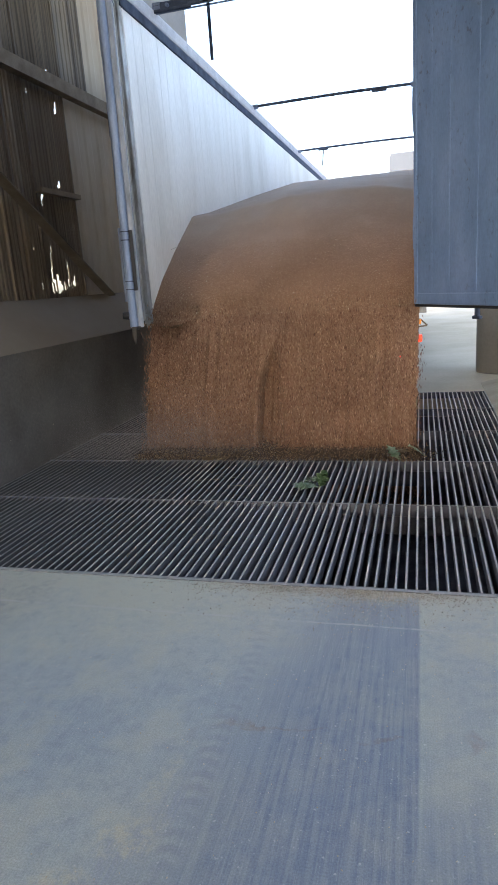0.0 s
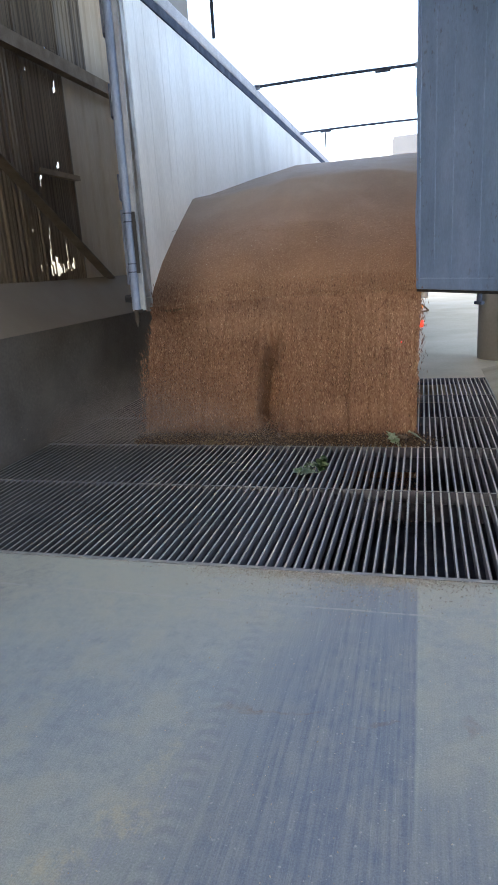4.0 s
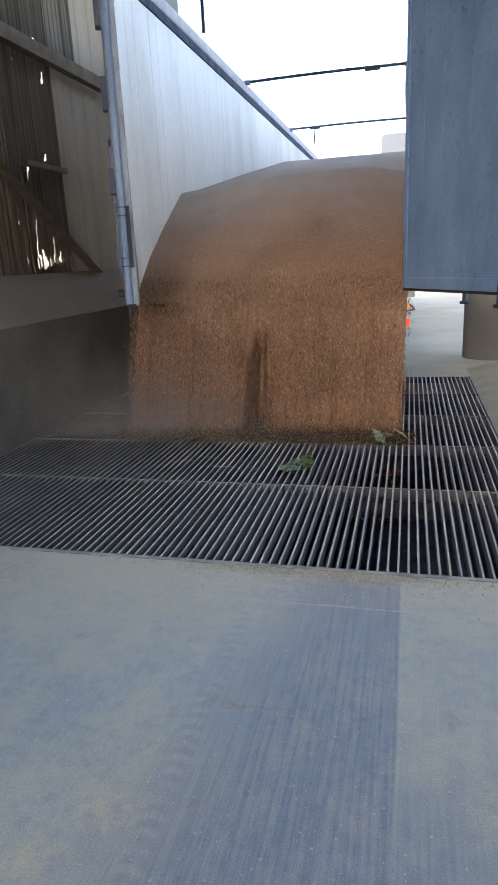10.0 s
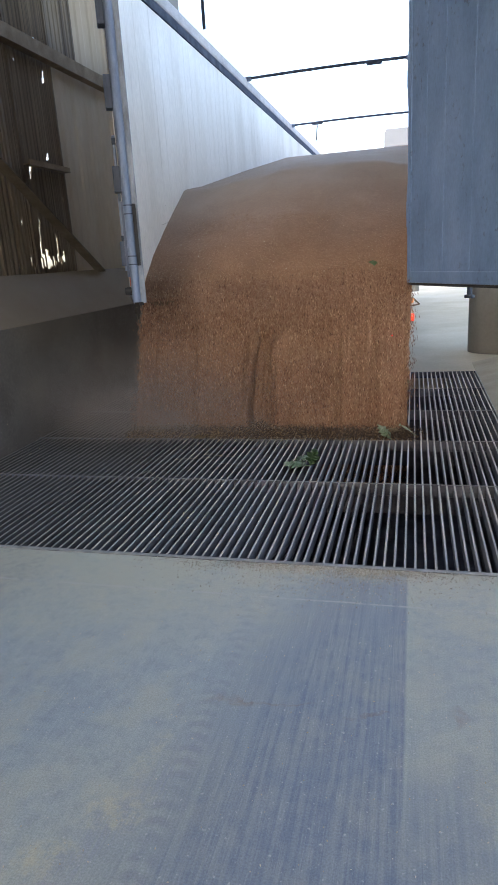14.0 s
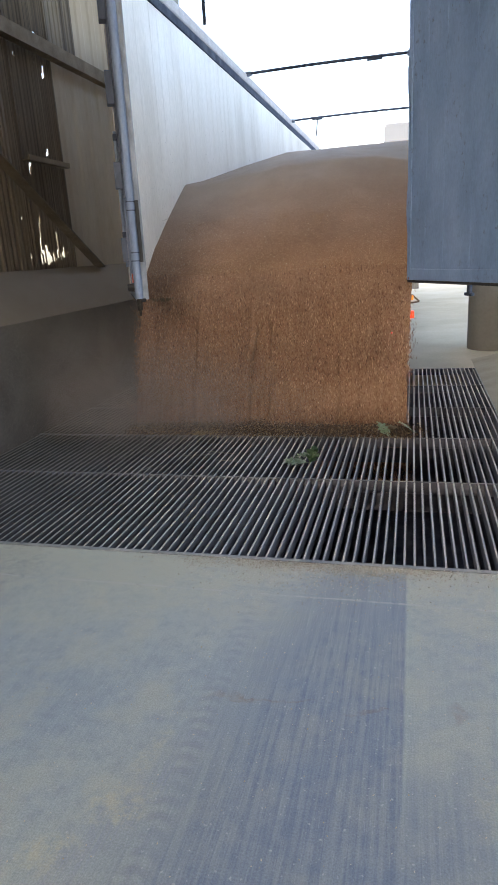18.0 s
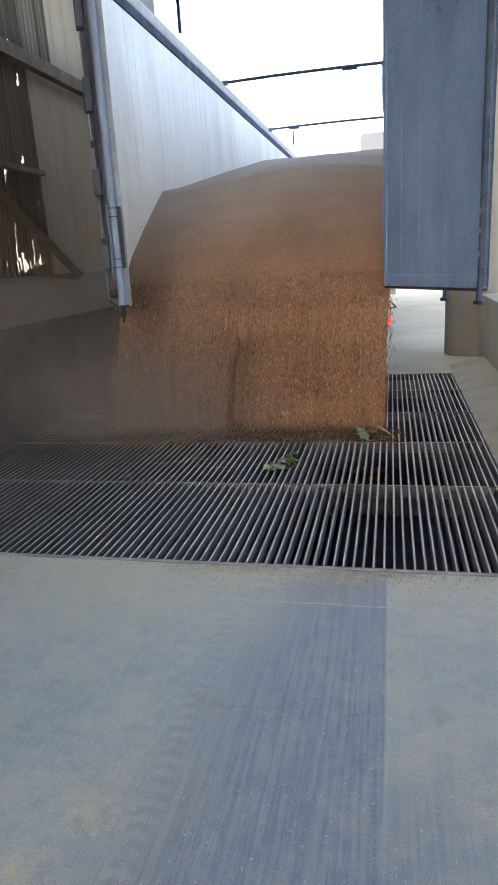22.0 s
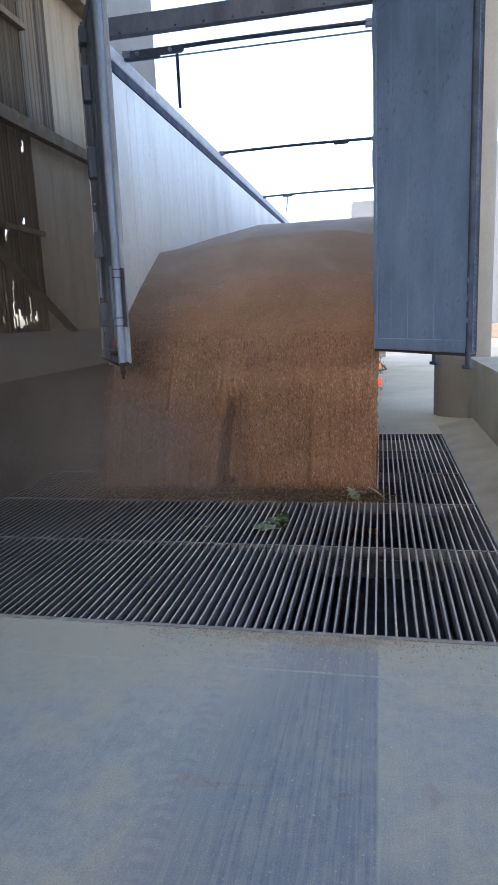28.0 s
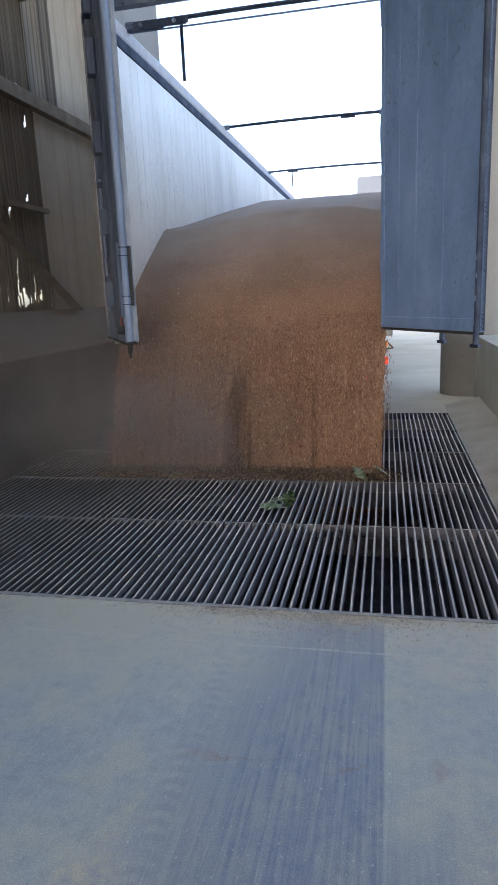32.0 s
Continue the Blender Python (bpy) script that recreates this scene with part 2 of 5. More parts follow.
def floor_paint():
    """Smooth concrete: faint broad stains, a bluish band of tyre streaks, tread prints, ochre dust."""
    m = mat("tyre_marked_concrete", (0.36, 0.38, 0.37), 0.5)
    t = m.node_tree
    k = place(m, (1, 1, 1), world_space=True)
    big = noise_of(m, k, 0.9, 4.0, 0.5)
    mid = noise_of(m, k, 5.0, 5.0, 0.6)
    cloud = noise_of(m, k, 21.0, 8.0, 0.7)
    fine = noise_of(m, k, 190.0, 2.0, 0.6)
    geo = t.nodes.new("ShaderNodeNewGeometry")
    xyz = t.nodes.new("ShaderNodeSeparateXYZ")
    wire(m, geo, "Position", xyz, "Vector")
    x, y = xyz.outputs[0], xyz.outputs[1]

    def lay(c, colour, amount):
        n = mix(m, None, None, c, 2, colour, None)
        t.links.new(amount, n.inputs[0])
        return n

    def mul(*v):
        r = v[0]
        for q in v[1:]:
            r = calc(m, "MULTIPLY", r, q)
        return r

    def spot(cx, cy, rx, ry):
        dx = calc(m, "DIVIDE", calc(m, "SUBTRACT", calc(m, "ADD", x, wob), cx), rx)
        dy = calc(m, "DIVIDE", calc(m, "SUBTRACT", calc(m, "ADD", y, wob), cy), ry)
        d = calc(m, "ADD", mul(dx, dx), mul(dy, dy))
        return calc(m, "SUBTRACT", 1.0, fade(m, d, 0.1, 1.0))

    wob = calc(m, "MULTIPLY", calc(m, "SUBTRACT", mid.outputs["Fac"], 0.5), 0.22)
    col = ramp(m, big, "Fac", [(0.34, (0.302, 0.342, 0.342)), (0.5, (0.35, 0.378, 0.343)), (0.66, (0.395, 0.408, 0.33))])
    blot = ramp(m, mid, "Fac", [(0.3, (0.88, 0.90, 0.94)), (0.5, (1.0, 1.0, 1.0)), (0.7, (1.07, 1.06, 1.02))])
    c = mix(m, None, None, col, "Color", blot, "Color", "MULTIPLY", 0.8)
    cl = ramp(m, cloud, "Fac", [(0.3, (0.78, 0.80, 0.84)), (0.5, (1.0, 1.0, 1.0)), (0.7, (1.14, 1.13, 1.09))])
    c = mix(m, None, None, c, 2, cl, "Color", "MULTIPLY", 0.8)
    # long faint scrape lines, in the way the lorries drive
    kb = place(m, (46, 1.3, 1), (0, 0, radians(9)), world_space=True)
    brush = noise_of(m, kb, 2.0, 5.0, 0.75)
    br = ramp(m, brush, "Fac", [(0.3, (0.91, 0.92, 0.94)), (0.7, (1.07, 1.07, 1.05))])
    c = mix(m, None, None, c, 2, br, "Color", "MULTIPLY", 0.75)
    kf = place(m, (150, 4, 1), (0, 0, radians(7)), world_space=True)
    hair = noise_of(m, kf, 2.0, 3.0, 0.7)
    hr = ramp(m, hair, "Fac", [(0.3, (0.87, 0.88, 0.9)), (0.7, (1.11, 1.10, 1.08))])
    c = mix(m, None, None, c, 2, hr, "Color", "MULTIPLY", 0.7)
    # the next slab, poured a little darker
    c = lay(c, (0.235, 0.27, 0.285), mul(fade(m, x, -0.004, 0.004), 0.33))
    # tyre band, slightly askew, bluish and streaked
    u = calc(m, "SUBTRACT", x, calc(m, "MULTIPLY", y, 0.16))
    uw = calc(m, "ADD", u, calc(m, "MULTIPLY", wob, 1.3))
    seam = calc(m, "SUBTRACT", 1.0, fade(m, x, -0.016, 0.002))
    band = mul(fade(m, uw, -1.12, -0.62), seam)
    ks = place(m, (30, 0.7, 1), (0, 0, radians(6.8)), world_space=True)
    streak = noise_of(m, ks, 2.2, 5.0, 0.7)
    sk = fade(m, streak.outputs["Fac"], 0.38, 0.62)
    spread = mul(calc(m, "SUBTRACT", 1.0, fade(m, calc(m, "ADD", x, wob), 0.05, 0.42)), calc(m, "SUBTRACT", 1.0, fade(m, y, 1.25, 1.75)), 0.8)
    band = calc(m, "MAXIMUM", band, mul(spread, fade(m, uw, -1.12, -0.62)))
    dark = mul(band, calc(m, "ADD", 0.34, calc(m, "ADD", mul(sk, 0.29), mul(fade(m, cloud.outputs["Fac"], 0.33, 0.67), 0.28))))
    c = lay(c, (0.118, 0.148, 0.212), dark)
    c = lay(c, (0.36, 0.375, 0.375), mul(band, fade(m, hair.outputs["Fac"], 0.56, 0.68), fade(m, mid.outputs["Fac"], 0.35, 0.6), 0.5))
    # tread prints along the outer edge of the band
    dxl = calc(m, "ABSOLUTE", calc(m, "ADD", calc(m, "ADD", x, 0.64), calc(m, "MULTIPLY", wob, 0.12)))
    near = calc(m, "SUBTRACT", 1.0, fade(m, dxl, 0.02, 0.055))
    wave = calc(m, "SINE", calc(m, "ADD", calc(m, "MULTIPLY", y, 118.0), calc(m, "MULTIPLY", dxl, 40.0)))
    gap = fade(m, mid.outputs["Fac"], 0.36, 0.6)
    c = lay(c, (0.17, 0.19, 0.235), mul(near, fade(m, wave, 0.0, 0.5), gap, 0.4))
    c = lay(c, (0.45, 0.45, 0.42), mul(near, calc(m, "SUBTRACT", 1.0, fade(m, wave, -0.75, -0.3)), gap, 0.16))
    # a second, fainter lane crossing the lower corner
    u2 = calc(m, "ADD", calc(m, "SUBTRACT", x, calc(m, "MULTIPLY", y, 0.42)), 1.27)
    lane = calc(m, "SUBTRACT", 1.0, fade(m, calc(m, "ABSOLUTE", u2), 0.02, 0.1))
    c = lay(c, (0.24, 0.265, 0.31), mul(lane, fade(m, brush.outputs["Fac"], 0.4, 0.6), calc(m, "SUBTRACT", 1.0, fade(m, y, 1.35, 1.75)), 0.5))
    # the far corner by the plinth is darker, in blotches
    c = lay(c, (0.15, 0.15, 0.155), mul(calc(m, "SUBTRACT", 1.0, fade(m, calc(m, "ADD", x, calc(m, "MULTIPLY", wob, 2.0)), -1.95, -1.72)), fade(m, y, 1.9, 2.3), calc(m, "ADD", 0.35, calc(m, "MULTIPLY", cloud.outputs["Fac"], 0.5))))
    # cross joint and rust streaks
    j = calc(m, "SUBTRACT", 1.0, fade(m, calc(m, "ABSOLUTE", calc(m, "SUBTRACT", calc(m, "SUBTRACT", y, 2.41), calc(m, "MULTIPLY", wob, 0.1))), 0.003, 0.009))
    rust = calc(m, "ADD", mul(spot(-0.56, 1.74, 0.11, 0.026), 0.5), calc(m, "ADD", mul(spot(-0.42, 1.75, 0.13, 0.012), 0.45), mul(spot(-0.14, 1.72, 0.06, 0.014), 0.4)))
    rust = calc(m, "ADD", rust, mul(spot(0.15, 1.77, 0.04, 0.06), 0.35))
    c = lay(c, (0.20, 0.125, 0.08), mul(rust, fade(m, cloud.outputs["Fac"], 0.35, 0.6)))
    # ochre dust
    och = calc(m, "ADD", spot(-0.77, 1.25, 0.13, 0.11), calc(m, "ADD", mul(spot(-0.76, 1.44, 0.05, 0.13), 0.6), mul(spot(-0.90, 1.07, 0.1, 0.07), 0.9)))
    och = calc(m, "ADD", och, mul(spot(0.27, 1.45, 0.14, 0.2), 0.5))
    c = lay(c, (0.50, 0.44, 0.27), mul(och, fade(m, cloud.outputs["Fac"], 0.4, 0.66), 0.62))
    haze = mul(fade(m, mid.outputs["Fac"], 0.44, 0.68), calc(m, "SUBTRACT", 1.0, calc(m, "MULTIPLY", band, 0.75)), 0.45)
    edge = mul(fade(m, y, 1.9, 2.66), calc(m, "ADD", 0.42, calc(m, "MULTIPLY", fade(m, cloud.outputs["Fac"], 0.34, 0.66), 0.6)), calc(m, "SUBTRACT", 1.0, mul(band, calc(m, "SUBTRACT", 1.0, fade(m, y, 2.55, 2.78)), 0.75)))
    c = lay(c, (0.425, 0.42, 0.325), calc(m, "MINIMUM", calc(m, "ADD", haze, edge), 0.85))
    c = lay(c, (0.46, 0.44, 0.385), mul(j, fade(m, mid.outputs["Fac"], 0.40, 0.55), 0.6))
    # specks of grit
    grit = noise_of(m, k, 75.0, 1.0, 0.5)
    c = lay(c, (0.5, 0.5, 0.46), mul(fade(m, grit.outputs["Fac"], 0.68, 0.76), 0.5))
    g = ramp(m, fine, "Fac", [(0.3, (0.76, 0.76, 0.76)), (0.7, (1.16, 1.16, 1.16))])
    c = mix(m, None, None, c, 2, g, "Color", "MULTIPLY", 0.8)
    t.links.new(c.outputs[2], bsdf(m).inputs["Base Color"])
    rr = ramp(m, mid, "Fac", [(0.3, (0.42,) * 3), (0.7, (0.62,) * 3)])
    wire(m, rr, "Color", bsdf(m), "Roughness")
    bumped(m, fine, "Fac", 0.12, 0.002)
    return m


def grain_paint(name, tone=1.0, stretch=(1, 1, 1), dusty=False):
    """Kernels of several browns in cells of about 5 mm; dusty adds dust and painted haze."""
    m = mat(name, (0.3, 0.16, 0.09), 0.75, 0, 0.25)
    k = place(m, stretch, world_space=True)
    cell = node(m, "ShaderNodeTexVoronoi", Scale=170.0)
    wire(m, k, "Vector", cell, "Vector")
    sep = m.node_tree.nodes.new("ShaderNodeSeparateColor")
    wire(m, cell, "Color", sep, "Color")
    a = [(0.0, (0.191, 0.097, 0.057)), (0.25, (0.253, 0.144, 0.085)), (0.85, (0.300, 0.177, 0.111)), (0.98, (0.401, 0.269, 0.178))]
    col = ramp(m, sep, "Red", [(p, tuple(v * tone for v in q)) for p, q in a])
    big = noise_of(m, place(m, (1, 1, 1), world_space=True), 2.0, 5.0, 0.6)
    bl = ramp(m, big, "Fac", [(0.32, (0.78, 0.76, 0.74)), (0.68, (1.14, 1.13, 1.12))])
    c = mix(m, None, None, col, "Color", bl, "Color", "MULTIPLY", 0.9)
    # paler and greyer up the heap: dust, with haze put into the colour
    if dusty:
        geo = m.node_tree.nodes.new("ShaderNodeNewGeometry")
        xyz = m.node_tree.nodes.new("ShaderNodeSeparateXYZ")
        wire(m, geo, "Position", xyz, "Vector")
        pale_haze = calc(m, "MULTIPLY", fade(m, xyz.outputs[1], 5.85, 7.4), calc(m, "ADD", 0.45, calc(m, "MULTIPLY", big.outputs["Fac"], 0.5)))
        c = mix(m, None, None, c, 2, (0.325, 0.282, 0.232), None)
        m.node_tree.links.new(pale_haze, c.inputs[0])
    m.node_tree.links.new(c.outputs[2], bsdf(m).inputs["Base Color"])
    bumped(m, cell, "Distance", 0.7, 0.004)
    return m


def kernel_paint(name, shades):
    m = mat(name, shades[0], 0.7, 0, 0.3)
    g = m.node_tree.nodes.new("ShaderNodeNewGeometry")
    r = ramp(m, g, "Random Per Island", [(i / max(len(shades) - 1, 1), s) for i, s in enumerate(shades)])
    wire(m, r, "Color", bsdf(m), "Base Color")
    return m


# rusty spots and scuffs on the blue paint
kk = place(M_BLUE, (1, 1, 0.7), world_space=True)
spots = noise_of(M_BLUE, kk, 26.0, 3.0, 0.6)
where = noise_of(M_BLUE, kk, 3.1, 3.0, 0.5)
amount = calc(M_BLUE, "MULTIPLY", fade(M_BLUE, spots.outputs["Fac"], 0.58, 0.68), fade(M_BLUE, where.outputs["Fac"], 0.42, 0.62))
was = bsdf(M_BLUE).inputs["Base Color"].links[0].from_node
spotted = mix(M_BLUE, None, None, was, 2, (0.085, 0.10, 0.135), None)
M_BLUE.node_tree.links.new(calc(M_BLUE, "MULTIPLY", amount, 0.6), spotted.inputs[0])
M_BLUE.node_tree.links.new(spotted.outputs[2], bsdf(M_BLUE).inputs["Base Color"])
# brown dust settles on what faces up
gm = M_CONC.node_tree.nodes.new("ShaderNodeNewGeometry")
sp = M_CONC.node_tree.nodes.new("ShaderNodeSeparateXYZ")
wire(M_CONC, gm, "Normal", sp, "Vector")
was = bsdf(M_CONC).inputs["Base Color"].links[0].from_node
laid = mix(M_CONC, None, None, was, 2, (0.165, 0.127, 0.085), None)
M_CONC.node_tree.links.new(calc(M_CONC, "MULTIPLY", fade(M_CONC, sp.outputs[2], 0.3, 0.7), 0.85), laid.inputs[0])
M_CONC.node_tree.links.new(laid.outputs[2], bsdf(M_CONC).inputs["Base Color"])
# the bar tops turn darker and browner towards the plinth, in patches
gm = M_BAR.node_tree.nodes.new("ShaderNodeNewGeometry")
sp = M_BAR.node_tree.nodes.new("ShaderNodeSeparateXYZ")
wire(M_BAR, gm, "Position", sp, "Vector")
patch = noise_of(M_BAR, place(M_BAR, (1, 1, 1), world_space=True), 4.0, 5.0, 0.65)
leftward = calc(M_BAR, "SUBTRACT", 1.0, fade(M_BAR, calc(M_BAR, "ADD", sp.outputs[0], calc(M_BAR, "MULTIPLY", patch.outputs["Fac"], 1.0)), -2.0, -0.7))
was = bsdf(M_BAR).inputs["Base Color"].links[0].from_node
darkened = mix(M_BAR, None, None, was, 2, (0.15, 0.132, 0.112), None)
M_BAR.node_tree.links.new(calc(M_BAR, "MULTIPLY", leftward, 0.75), darkened.inputs[0])
M_BAR.node_tree.links.new(darkened.outputs[2], bsdf(M_BAR).inputs["Base Color"])
# bar sides darken to brown leftward: their shade is put into the colour
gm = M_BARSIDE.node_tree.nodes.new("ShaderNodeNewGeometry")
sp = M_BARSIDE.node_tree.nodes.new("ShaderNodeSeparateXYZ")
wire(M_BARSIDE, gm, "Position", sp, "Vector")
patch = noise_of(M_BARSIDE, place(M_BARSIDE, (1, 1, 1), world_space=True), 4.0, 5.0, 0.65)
leftward = calc(M_BARSIDE, "SUBTRACT", 1.0, fade(M_BARSIDE, calc(M_BARSIDE, "ADD", sp.outputs[0], calc(M_BARSIDE, "MULTIPLY", patch.outputs["Fac"], 1.0)), -1.5, 0.5))
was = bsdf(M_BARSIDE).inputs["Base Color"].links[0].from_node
darkened = mix(M_BARSIDE, None, None, was, 2, (0.06, 0.05, 0.042), None)
M_BARSIDE.node_tree.links.new(calc(M_BARSIDE, "MULTIPLY", leftward, 0.85), darkened.inputs[0])
M_BARSIDE.node_tree.links.new(darkened.outputs[2], bsdf(M_BARSIDE).inputs["Base Color"])
M_TYRE = floor_paint()
M_HEAP = grain_paint("heaped_grain", 1.0, (1, 1, 1), True)
M_FALL = grain_paint("falling_grain", 0.92, (1, 1, 0.22))
M_KERNEL = kernel_paint("loose_kernels", [(0.076, 0.034, 0.022), (0.167, 0.081, 0.047), (0.237, 0.120, 0.071), (0.272, 0.142, 0.084), (0.310, 0.169, 0.102), (0.496, 0.322, 0.203)])
# darker copy of the kernels: the dark gaps between them put into colour
M_KERNELD = kernel_paint("gap_dark_kernels", [(0.03, 0.02, 0.014), (0.045, 0.029, 0.019), (0.06, 0.038, 0.024), (0.10, 0.062, 0.036), (0.17, 0.11, 0.06), (0.40, 0.29, 0.16)])
M_SKIN = kernel_paint("surface_kernels", [(0.206, 0.119, 0.073), (0.266, 0.159, 0.098), (0.314, 0.197, 0.124), (0.441, 0.316, 0.207)])
M_HUSK = kernel_paint("trodden_husks", [(0.24, 0.21, 0.165), (0.36, 0.325, 0.26), (0.43, 0.40, 0.33), (0.58, 0.55, 0.47)])
M_CHAFF = kernel_paint("chaff", [(0.36, 0.28, 0.17), (0.48, 0.40, 0.28), (0.62, 0.55, 0.43)])
M_LEAF = worn("green_leaf", (0.31, 0.40, 0.25), (0.17, 0.25, 0.12), (0.43, 0.51, 0.37), 0.6, 0, 25, 120)
# darker copy of the leaf green, with shade put into the colour
M_LEAFK = worn("shaded_green_leaf", (0.10, 0.18, 0.075), (0.06, 0.11, 0.045), (0.16, 0.25, 0.12), 0.6, 0, 25, 120)
M_LEAFD = worn("dry_leaf", (0.25, 0.17, 0.08), (0.17, 0.11, 0.05), (0.34, 0.26, 0.14), 0.7, 0, 25, 120)
M_STRAW = worn("straw", (0.30, 0.27, 0.20), (0.22, 0.19, 0.14), (0.38, 0.34, 0.26), 0.6, 0, 30, 120)
M_DUST = mat("grain_dust", (0.255, 0.23, 0.218), 1.0, 0, 0.0)
M_AMBER = mat("amber_lens", (0.8, 0.25, 0.02), 0.3)
bsdf(M_AMBER).inputs["Emission Color"].default_value = (1.0, 0.3, 0.05, 1)
bsdf(M_AMBER).inputs["Emission Strength"].default_value = 0.12
M_SOIL = worn("sunlit_red_soil", (0.15, 0.103, 0.068), (0.125, 0.086, 0.057), (0.175, 0.122, 0.082), 0.9, 0, 0.15, 4)
M_FACADE = worn("pale_facade", (0.063, 0.075, 0.095), (0.059, 0.07, 0.089), (0.067, 0.08, 0.101), 0.85, 0, 0.2, 3, (1, 1, 1), 0.02, 0.12)
M_GLASS = mat("dark_window", (0.04, 0.05, 0.06), 0.15)
M_RUSTHOLE = worn("rusty_cladding", (0.190, 0.154, 0.115), (0.148, 0.118, 0.087), (0.222, 0.182, 0.138), 0.85, 0.0, 3.0, 30, (1, 1, 0.15))
info = M_RUSTHOLE.node_tree.nodes.new("ShaderNodeObjectInfo")
tone = ramp(M_RUSTHOLE, info, "Random", [(0.0, (0.42, 0.40, 0.38)), (0.5, (0.85, 0.83, 0.8)), (1.0, (1.2, 1.13, 1.05))])
was = bsdf(M_RUSTHOLE).inputs["Base Color"].links[0].from_node
toned = mix(M_RUSTHOLE, None, None, was, 2, tone, "Color", "MULTIPLY", 0.85)
M_RUSTHOLE.node_tree.links.new(toned.outputs[2], bsdf(M_RUSTHOLE).inputs["Base Color"])

# ---- the setting ----
floor = base("floor", -1.0, 0, 0, "smooth grey-blue concrete apron with tyre marks", "floor", kind="structure")
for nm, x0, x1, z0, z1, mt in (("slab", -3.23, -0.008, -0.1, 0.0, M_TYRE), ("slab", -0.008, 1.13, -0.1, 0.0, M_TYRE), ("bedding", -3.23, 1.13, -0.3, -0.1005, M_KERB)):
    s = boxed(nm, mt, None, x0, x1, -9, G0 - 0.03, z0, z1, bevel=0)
    s.parent = floor
    s.matrix_parent_inverse = floor.matrix_world.inverted()
# margin between grate and low wall: a sloping kerb of concrete
bm = bmesh.new()
sec = [(GX1 + 0.012, -0.3), (1.13, -0.3), (1.13, 0.10), (GX1 + 0.012, 0.004)]
rings = [[bm.verts.new((x, y, z)) for x, z in sec] for y in (G0 - 0.004, 8.3)]
for i in range(4):
    bm.faces.new((rings[0][i], rings[0][(i + 1) % 4], rings[1][(i + 1) % 4], rings[1][i]))
bm.faces.new(rings[0][::-1])
bm.faces.new(rings[1])
bmesh.ops.recalc_face_normals(bm, faces=bm.faces)
tagged(part("kerb", bm, M_KERB), "dusty sloping concrete margin beside the grate", "kerb", kind="structure")
tagged(plan("ground", M_YARD, [(-60, 9.87), (80, 9.87), (80, 32.0), (-60, 32.0)], -0.4, -0.006),
       "pale dusty concrete yard", "ground", kind="structure")
tagged(plan("pavement", M_YARD, [(-60, 7.75), (80, 7.75), (80, 9.855), (-60, 9.855)], -0.4, 0.0),
       "pale concrete slab behind the grate", "pavement", kind="structure")
tagged(plan("ground_far", M_SOIL, [(-500, 32.0), (500, 32.0), (900, 1500), (-900, 1500)], -0.4, -0.004),
       "sunlit reddish ground beyond the yard", "ground", kind="structure")
tagged(plan("ground_side", M_YARD, [(-60, -60), (-3.95, -60), (-3.95, 7.75), (-60, 7.75)], -0.4, -0.006),
       "pale yard outside the shed", "ground", kind="structure")
tagged(plan("ground_east", M_YARD, [(1.53, -60), (80, -60), (80, 7.75), (1.53, 7.75)], -0.4, -0.006),
       "pale yard outside the low wall", "ground", kind="structure")

# pit under the grate
for nm, b in (("pit_floor", (-3.3, 0.8, G0 - 0.1, 7.85, -1.9, -1.8)), ("pit_wall_near", (-3.3, 0.8, G0 - 0.12, G0 - 0.005, -1.8, -0.3)),
              ("pit_wall_far", (-3.3, 0.8, 7.745, 7.85, -1.8, -0.4)), ("pit_wall_east", (GX1 + 0.013, 0.85, G0, 7.745, -1.8, -0.3))):
    tagged(boxed(nm, M_PIT, None, *b, bevel=0), "dark dusty steel pit under the grate", "pit", kind="structure")

# plinth and sloping ledge of the shed's side
bm = bmesh.new()
sec = [(-3.95, -1.9), (-3.23, -1.9), (-3.23, 0.985), (-3.245, 1.0), (-3.68, 1.40), (-3.95, 1.40)]
ys = list(np.linspace(-9, 8.9, 60))
rings = []
for y in ys:
    rings.append([bm.verts.new((x + (0.006 * noise.noise((y * 1.3, z * 2, 3)) if 2 <= i <= 4 else 0), y, z + (0.008 * noise.noise((y * 0.9, 7, i)) if 2 <= i <= 4 else 0))) for i, (x, z) in enumerate(sec)])
for a, b in zip(rings, rings[1:]):
    for i in range(6):
        bm.faces.new((a[i], a[(i + 1) % 6], b[(i + 1) % 6], b[i]))
bm.faces.new(rings[0][::-1])
bm.faces.new(rings[-1])
bmesh.ops.recalc_face_normals(bm, faces=bm.faces)
tagged(part("wall_west", bm, M_CONC), "dark dusty concrete plinth wall with a sloping ledge", "wall", kind="structure")

# cladding: wide grey panels and a rusty ribbed stretch with holes
wall_up = base("wall_west_upper", -3.75, 4, 1.4, "dusty profiled sheet cladding, rusted through in places", "wall", kind="structure")


